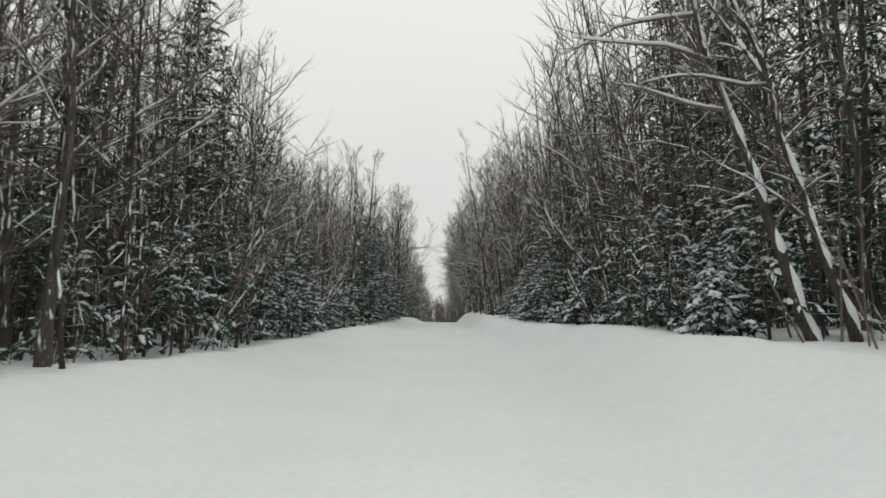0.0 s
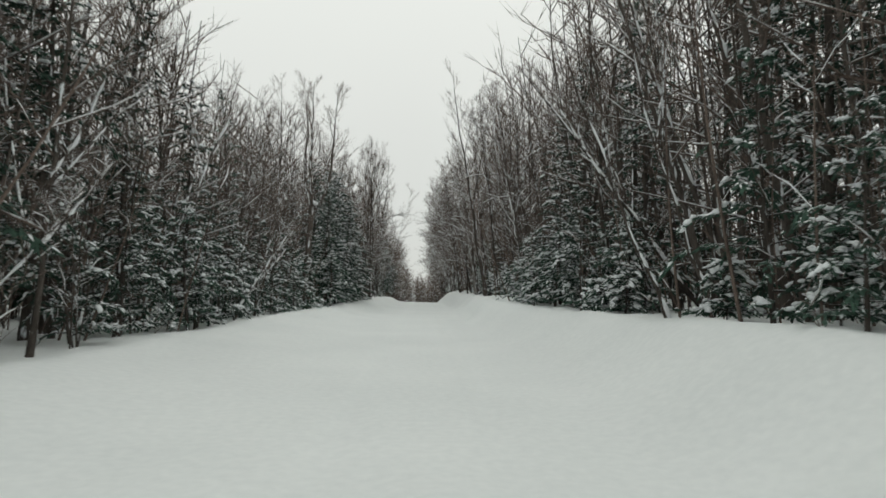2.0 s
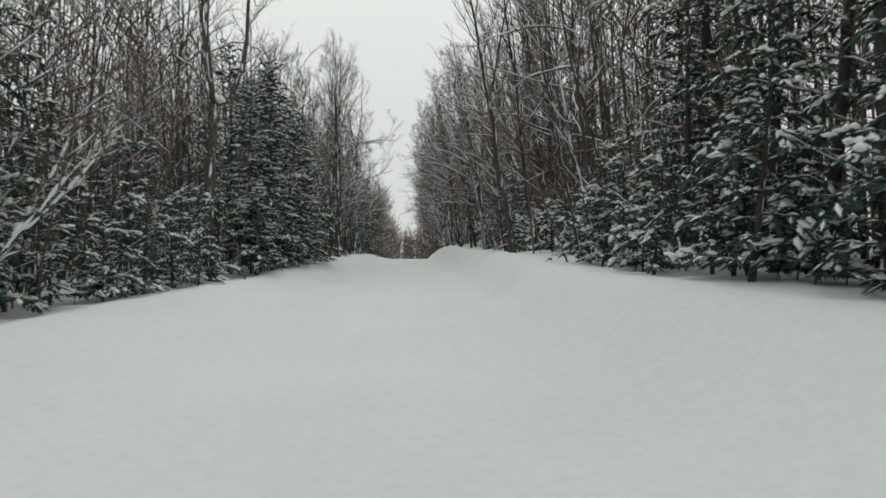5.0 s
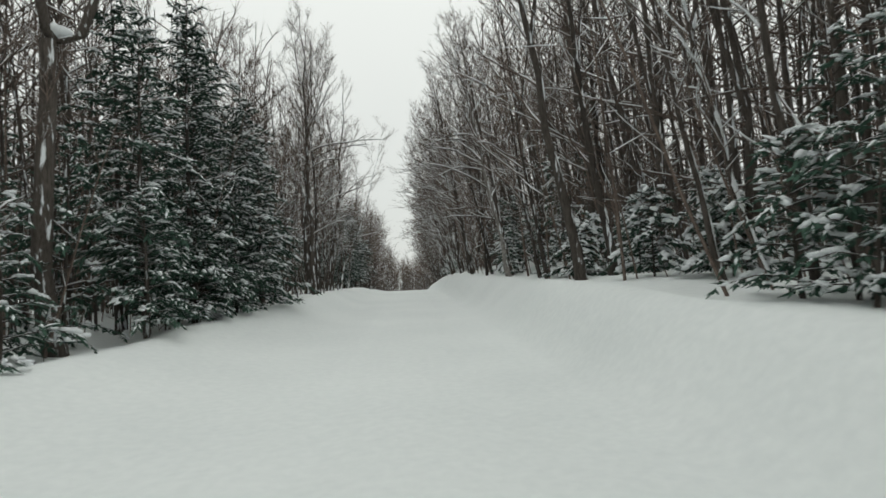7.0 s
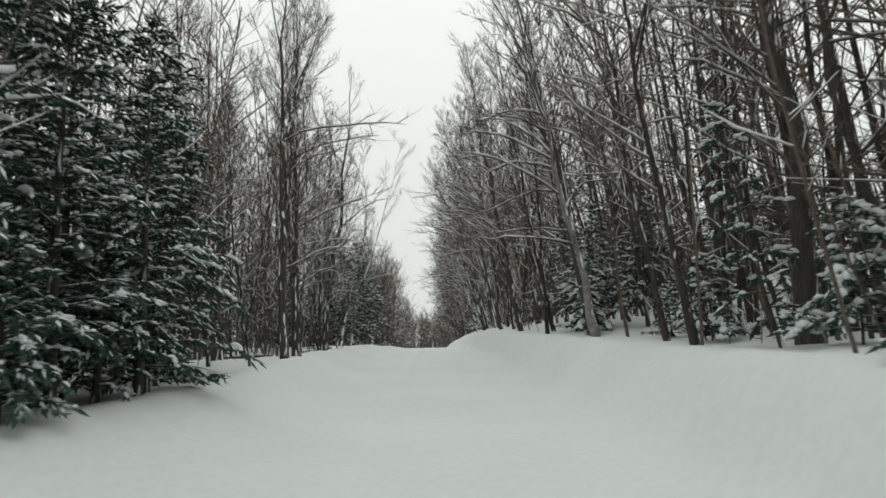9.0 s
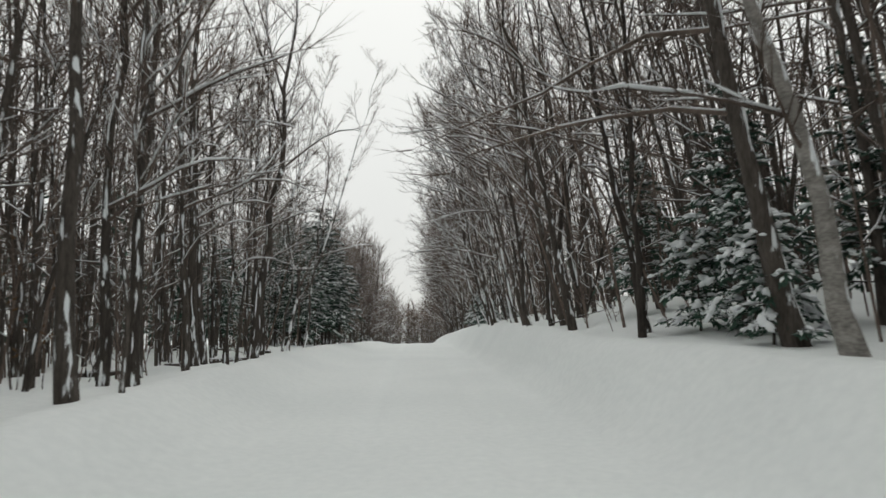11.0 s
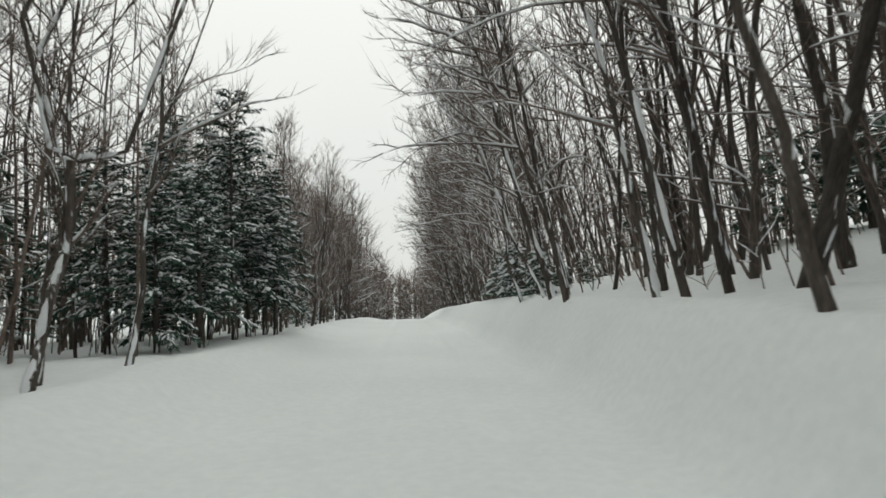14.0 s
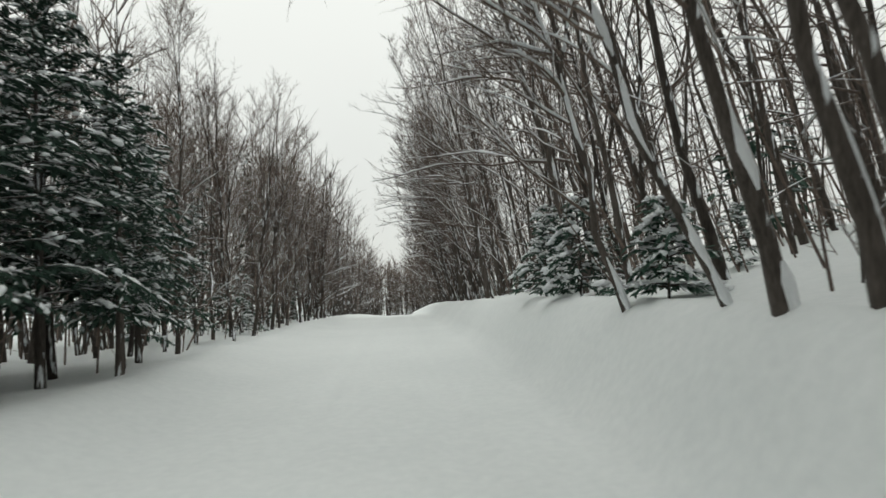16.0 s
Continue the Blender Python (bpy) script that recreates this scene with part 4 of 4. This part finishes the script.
def thicket():
    """The mass of thin stems deep in the woods, which closes the view between the nearer trees."""
    wood = Mesh()
    r = random.Random(22)
    for side, mix in ((-1, LEFT_MIX), (1, RIGHT_MIX)):
        for y0, y1, tree, fir, small, sap, lean, many, tall in mix:
            for _ in range(int((y1 - y0) * (12 if y0 < 75 else 6))):
                y = r.uniform(y0, y1)
                deep = r.uniform(3.0, 20.0)
                x = edge_of(side, y) + side * deep
                h = r.uniform(2.0, 4.5) if r.random() < 0.6 else r.uniform(4.5, 9.0)
                foot = Vector((x, y, ground_z(x, y) - 0.2))
                top = foot + Vector((-side * h * (0.012 * lean + r.gauss(0.02, 0.06)), r.gauss(0, 0.06) * h, h))
                rad = 0.007 + 0.0045 * h * r.uniform(0.5, 1.2)
                line = [foot, foot.lerp(top, 0.5) + Vector((r.gauss(0, 0.05), r.gauss(0, 0.05), 0)), top]
                wood.tube(line, [rad, rad * 0.75, 0.006], 3)
                for _ in range(6):
                    q, e = along(line, r.uniform(0.15, 1.0))
                    a = r.uniform(0, 6.28)
                    tip = q + Vector((math.cos(a), math.sin(a), r.uniform(-0.1, 0.8))) * (0.3 + 0.1 * h) * r.uniform(0.5, 1.3)
                    wood.tube([q, tip], [0.0105, 0.004], 3, point=True)
    root = tagged(new("thicket"), "dense brown thicket of thin stems deep in the woods", "brush", kind="stuff")
    tagged(part("wood", wood, TWIG, root), kind="stuff")


thicket()


def woods(name, label, spots, seed, limbs, sprays, thick=1.0, load=0.6):
    """Leafless trees too many and too close together to tell apart: spots are places with a lean to the side and a height."""
    wood, crown, snow = Mesh(), Mesh(), Mesh()
    r = random.Random(seed)
    for x, y, lean, h in spots:
        foot = Vector((x, y, ground_z(x, y) - 0.3))
        top = foot + Vector((lean * h + r.gauss(0, 0.4), r.gauss(0, 0.5), h))
        pts = [foot.lerp(top, k / 4) + Vector((r.gauss(0, 0.1), r.gauss(0, 0.1), 0)) for k in range(5)]
        rad = r.uniform(0.03, 0.09)
        wood.tube(pts, [rad, rad * 0.85, rad * 0.6, rad * 0.35, 0.015], 5)
        for k in range(limbs):
            f = 0.1 + 0.86 * r.random() ** 0.7
            p, _ = along(pts, f)
            a = r.uniform(0, 6.28)
            line = wander(r, p, Vector((math.cos(a), math.sin(a), 0.2 + 1.15 * f * f)), h * r.uniform(0.16, 0.27) * (1.15 - 0.5 * f), 2, 0.15, 0.05)
            lr = [0.020 * thick, 0.017 * thick, 0.007 * thick]
            crown.tube(line, lr, 3, point=True)
            if r.random() < load:
                snow_on(snow, r, line, lr, 0.012 * thick, 0.7)
            for _ in range(sprays):
                q, e = along(line, r.uniform(0.2, 1))
                tw = wander(r, q, e + Vector((r.gauss(0, 0.6), r.gauss(0, 0.6), 0.3)), h * r.uniform(0.05, 0.11), 1, 0.1, 0)
                crown.tube(tw, [0.0128 * thick, 0.005 * thick], 3, point=True)
    root = tagged(new(name), label, "woods", kind="stuff")
    for part_name, mesh, mat in (("trunks", wood, BARK), ("crowns", crown, TWIG), ("snow_load", snow, SNOW)):
        tagged(part(part_name, mesh, mat, root), kind="stuff")


spot = random.Random(9)
inner, deep, outer, closing = [], [], [], []
for side, mix in ((-1, LEFT_MIX), (1, RIGHT_MIX)):
    for y0, y1, tree, fir, small, sap, lean, many, tall in mix:
        for _ in range(int((y1 - y0) * (4.8 if y0 == 2 else 4.5 if y0 == 20 else 4.0 if side > 0 and y0 < 56 else 3.0 if y0 < 67 else 2.0))):
            y = spot.uniform(y0, y1)
            inner.append((edge_of(side, y) + side * spot.uniform(2.0, 8.5), y, -side * math.tan(radians(lean * 0.7 + spot.gauss(0, 3))), tall * spot.uniform(8.5, 12.0)))
        for _ in range(int((y1 - y0) * (1.5 if y0 > 78 else 2.4 if side > 0 and y0 > 54 else 5.5 if y0 < (30 if side > 0 else 32) else 3.6))):
            y = spot.uniform(y0, y1)
            deep.append((edge_of(side, y) + side * spot.uniform(7.0, 20.0), y, -side * 0.06, spot.uniform(10.0, 14.5) * (0.85 if side > 0 and y0 > 54 else 1.0)))
    for _ in range(230):
        y = spot.uniform(100, 215)
        outer.append((edge_of(side, y) + side * (abs(spot.gauss(0, 3.2)) + 0.2), y, -side * (0.3 if side > 0 and y < 160 else 0.06), spot.uniform(7.0, 10.5) if side > 0 else spot.uniform(8.5, 12.0)))
for _ in range(420):
    closing.append((spot.uniform(-14, 14), 186 + abs(spot.gauss(0, 12)), 0.0, spot.uniform(8.0, 12.0)))
woods("inner_woods", "crowded leafless trees behind the roadside rows", inner, 31, 13, 5, 1.1, 0.5)
woods("deep_woods", "dense grey-brown leafless woods well back from the road", deep, 34, 12, 4, 1.4, 0.4)
woods("outer_woods", "distant leafless woods on both sides of the road", outer, 32, 12, 4, 1.3, 0.18)
woods("closing_woods", "far grey woods where the road dips out of sight", closing, 33, 11, 3, 2.4, 0.25)


def dark_understorey():
    """Hemlocks standing so deep in the woods that only their dark mass shows."""
    wood, green, snow = Mesh(), Mesh(), Mesh()
    r = random.Random(41)
    up = Vector((0, 0, 1))
    for side, mix in ((-1, LEFT_MIX), (1, RIGHT_MIX)):
        for y0, y1, tree, fir, small, sap, lean, many, tall in mix:
            if y0 > 78:
                continue
            for _ in range(int((y1 - y0) * (1.7 if side < 0 else 0.9))):
                y = r.uniform(y0, y1)
                x = edge_of(side, y) + side * r.uniform(9.0 if side < 0 and y0 == 50 else 4.5, 15.0)
                h = r.uniform(3.0, 6.5) if side < 0 else r.uniform(2.0, 3.4)
                foot = Vector((x, y, ground_z(x, y)))
                wood.tube([foot - up * 0.3, foot + up * h], [0.06, 0.01], 5)
                for k in range(34):
                    f = 0.14 + 0.84 * (k + r.random()) / 34
                    a = k * 2.4 + r.uniform(-0.5, 0.5)
                    out = Vector((math.cos(a), math.sin(a), 0))
                    length = 1.9 * (1.05 - f) ** 0.6 * r.uniform(0.6, 1.2)
                    root = foot + up * (h * f)
                    for _ in range(5):
                        p = root + out * length * r.uniform(0.2, 0.9) - up * 0.15 * r.random()
                        way = (out + Vector((r.gauss(0, 0.7), r.gauss(0, 0.7), r.gauss(-0.35, 0.3)))).normalized()
                        green.spindle(p, p + way * r.uniform(0.35, 0.7), r.uniform(0.07, 0.13), up)
                    if r.random() < 0.25:
                        p = root + out * length * r.uniform(0.4, 0.9)
                        snow.spindle(p, p + out * 0.25 - up * 0.08, 0.09, up, 0.7)
    root = tagged(new("dark_understorey"), "dark hemlocks crowded deep in the woods", "conifers", kind="stuff")
    for name, mesh, mat in (("trunks", wood, BARK), ("needles", green, NEEDLE), ("snow_load", snow, SNOW)):
        tagged(part(name, mesh, mat, root), kind="stuff")


dark_understorey()


# low hemlocks hanging over the snow at the forest's edge
proto_low = [tagged(conifer(450 + j, 2.4 + 0.5 * j, 1.15 + 0.1 * j, 0.04, 33, 0.02, 1.35, 8, "hemlock_bush", 0.65, 0.6, 1.6, 1.25), "bushy young hemlock hanging low over the snow", "young conifer", GROUP_SMALL) for j in range(4)]
for side, y0, y1, step in ((-1, 13, 20, 1.6), (-1, 20, 36, 1.0), (-1, 36, 46, 1.1), (1, 12, 22, 1.7), (1, 22, 34, 1.1)):
    y = y0
    while y < y1:
        x = edge_of(side, y) + side * rng.uniform(0.3, 1.3)
        if free(x, y, 0.1) or rng.random() < 0.6:
            plant(proto_low, x, y, rng.uniform(0, 360), rng.uniform(0.7, 1.25), rng.gauss(0, 3), rng.gauss(0, 3))
        y += step * rng.uniform(0.6, 1.4)


# ---- small things on the snow ----
def fallen_log(seed, length, radius):
    """A broken trunk lying on the snow with a cap of snow."""
    r = random.Random(seed)
    wood, snow = Mesh(), Mesh()
    line = wander(r, (-length / 2, 0, radius * 0.6), (1, 0.05, 0.03), length, 6, 0.05, 0.0)
    rr = [radius * (1.05 - 0.06 * i) * r.uniform(0.9, 1.1) for i in range(7)]
    wood.tube([line[0] - Vector((0.01, 0, 0))] + line + [line[-1] + Vector((0.01, 0, 0))], [0.004] + rr + [0.004], 8)
    for i in (2, 4):
        stub = wander(r, line[i], (0.3, r.choice((-1, 1)), 0.7), radius * 4, 2, 0.1, 0)
        wood.tube(stub, [radius * 0.35, radius * 0.25, radius * 0.12], 5)
    snow.tube([p + Vector((0, 0, radius * 0.8)) for p in line[1:6]], [radius * q for q in (0.3, 0.75, 0.65, 0.8, 0.25)], 6, 0.6)
    root = new("fallen_log")
    part("trunk", wood, BARK, root)
    part("snow_cap", snow, SNOW, root, "ridge of snow along the top")
    return root


def broken_stump(seed, height, radius):
    """A snapped stem with a splintered top and a cross stub."""
    r = random.Random(seed)
    wood, stub = Mesh(), Mesh()
    line = [Vector((0, 0, -0.2 + (height + 0.2) * i / 4)) + Vector((r.gauss(0, 0.01), r.gauss(0, 0.01), 0)) for i in range(5)]
    wood.tube(line, [radius * 1.2, radius, radius * 0.95, radius * 0.9, radius * 0.5], 7)
    for i in range(4):
        a = 1.57 * i
        wood.tube([line[-1] + Vector((math.cos(a), math.sin(a), 0)) * radius * 0.4, line[-1] + Vector((math.cos(a) * radius * 0.5, math.sin(a) * radius * 0.5, r.uniform(0.04, 0.13)))], [radius * 0.35, 0.004], 4)
    stub.tube([Vector((-0.16, 0, height * 0.62)), Vector((0, 0.0, height * 0.6)), Vector((0.2, 0.02, height * 0.57))], [0.02, 0.035, 0.018], 5)
    root = new("broken_stump")
    part("stem", wood, BARK, root)
    part("stub", stub, BARK, root)
    return root


LOG = "dark fallen log half buried in snow"
for x, y, turn, length, radius, seed in ((-4.9, 61.2, 20, 0.9, 0.07, 1), (-5.6, 60.4, -15, 1.3, 0.06, 2), (-4.7, 63.6, 50, 0.8, 0.08, 3), (-6.3, 57.6, 5, 1.6, 0.07, 4)):
    tagged(put(fallen_log(seed, length, radius), x, y, turn), LOG, "log", "fallen logs")
tagged(put(broken_stump(5, 0.55, 0.05), -4.7, 60.2), "snapped dark stump with a short cross stub", "stump")
bough = Mesh()
bough_rng = random.Random(4)
bough_line = wander(bough_rng, (-0.7, 0, 0.02), (1, 0.1, 0.28), 1.5, 5, 0.05, -0.01)
bough.tube(bough_line, [0.016, 0.015, 0.013, 0.011, 0.008, 0.004], 5)
for at in (0.4, 0.6, 0.8):
    q, e = along(bough_line, at)
    bough.tube(wander(bough_rng, q, e + Vector((0, 0.5, 0.3)), 0.3, 2, 0.1, 0), [0.007, 0.005, 0.003], 3)
fallen_bough = new("fallen_branch")
part("stem", bough, BARK, fallen_bough)
tagged(put(fallen_bough, 3.55, 58.9, -30), "thin broken branch lying on the snowbank", "branch")
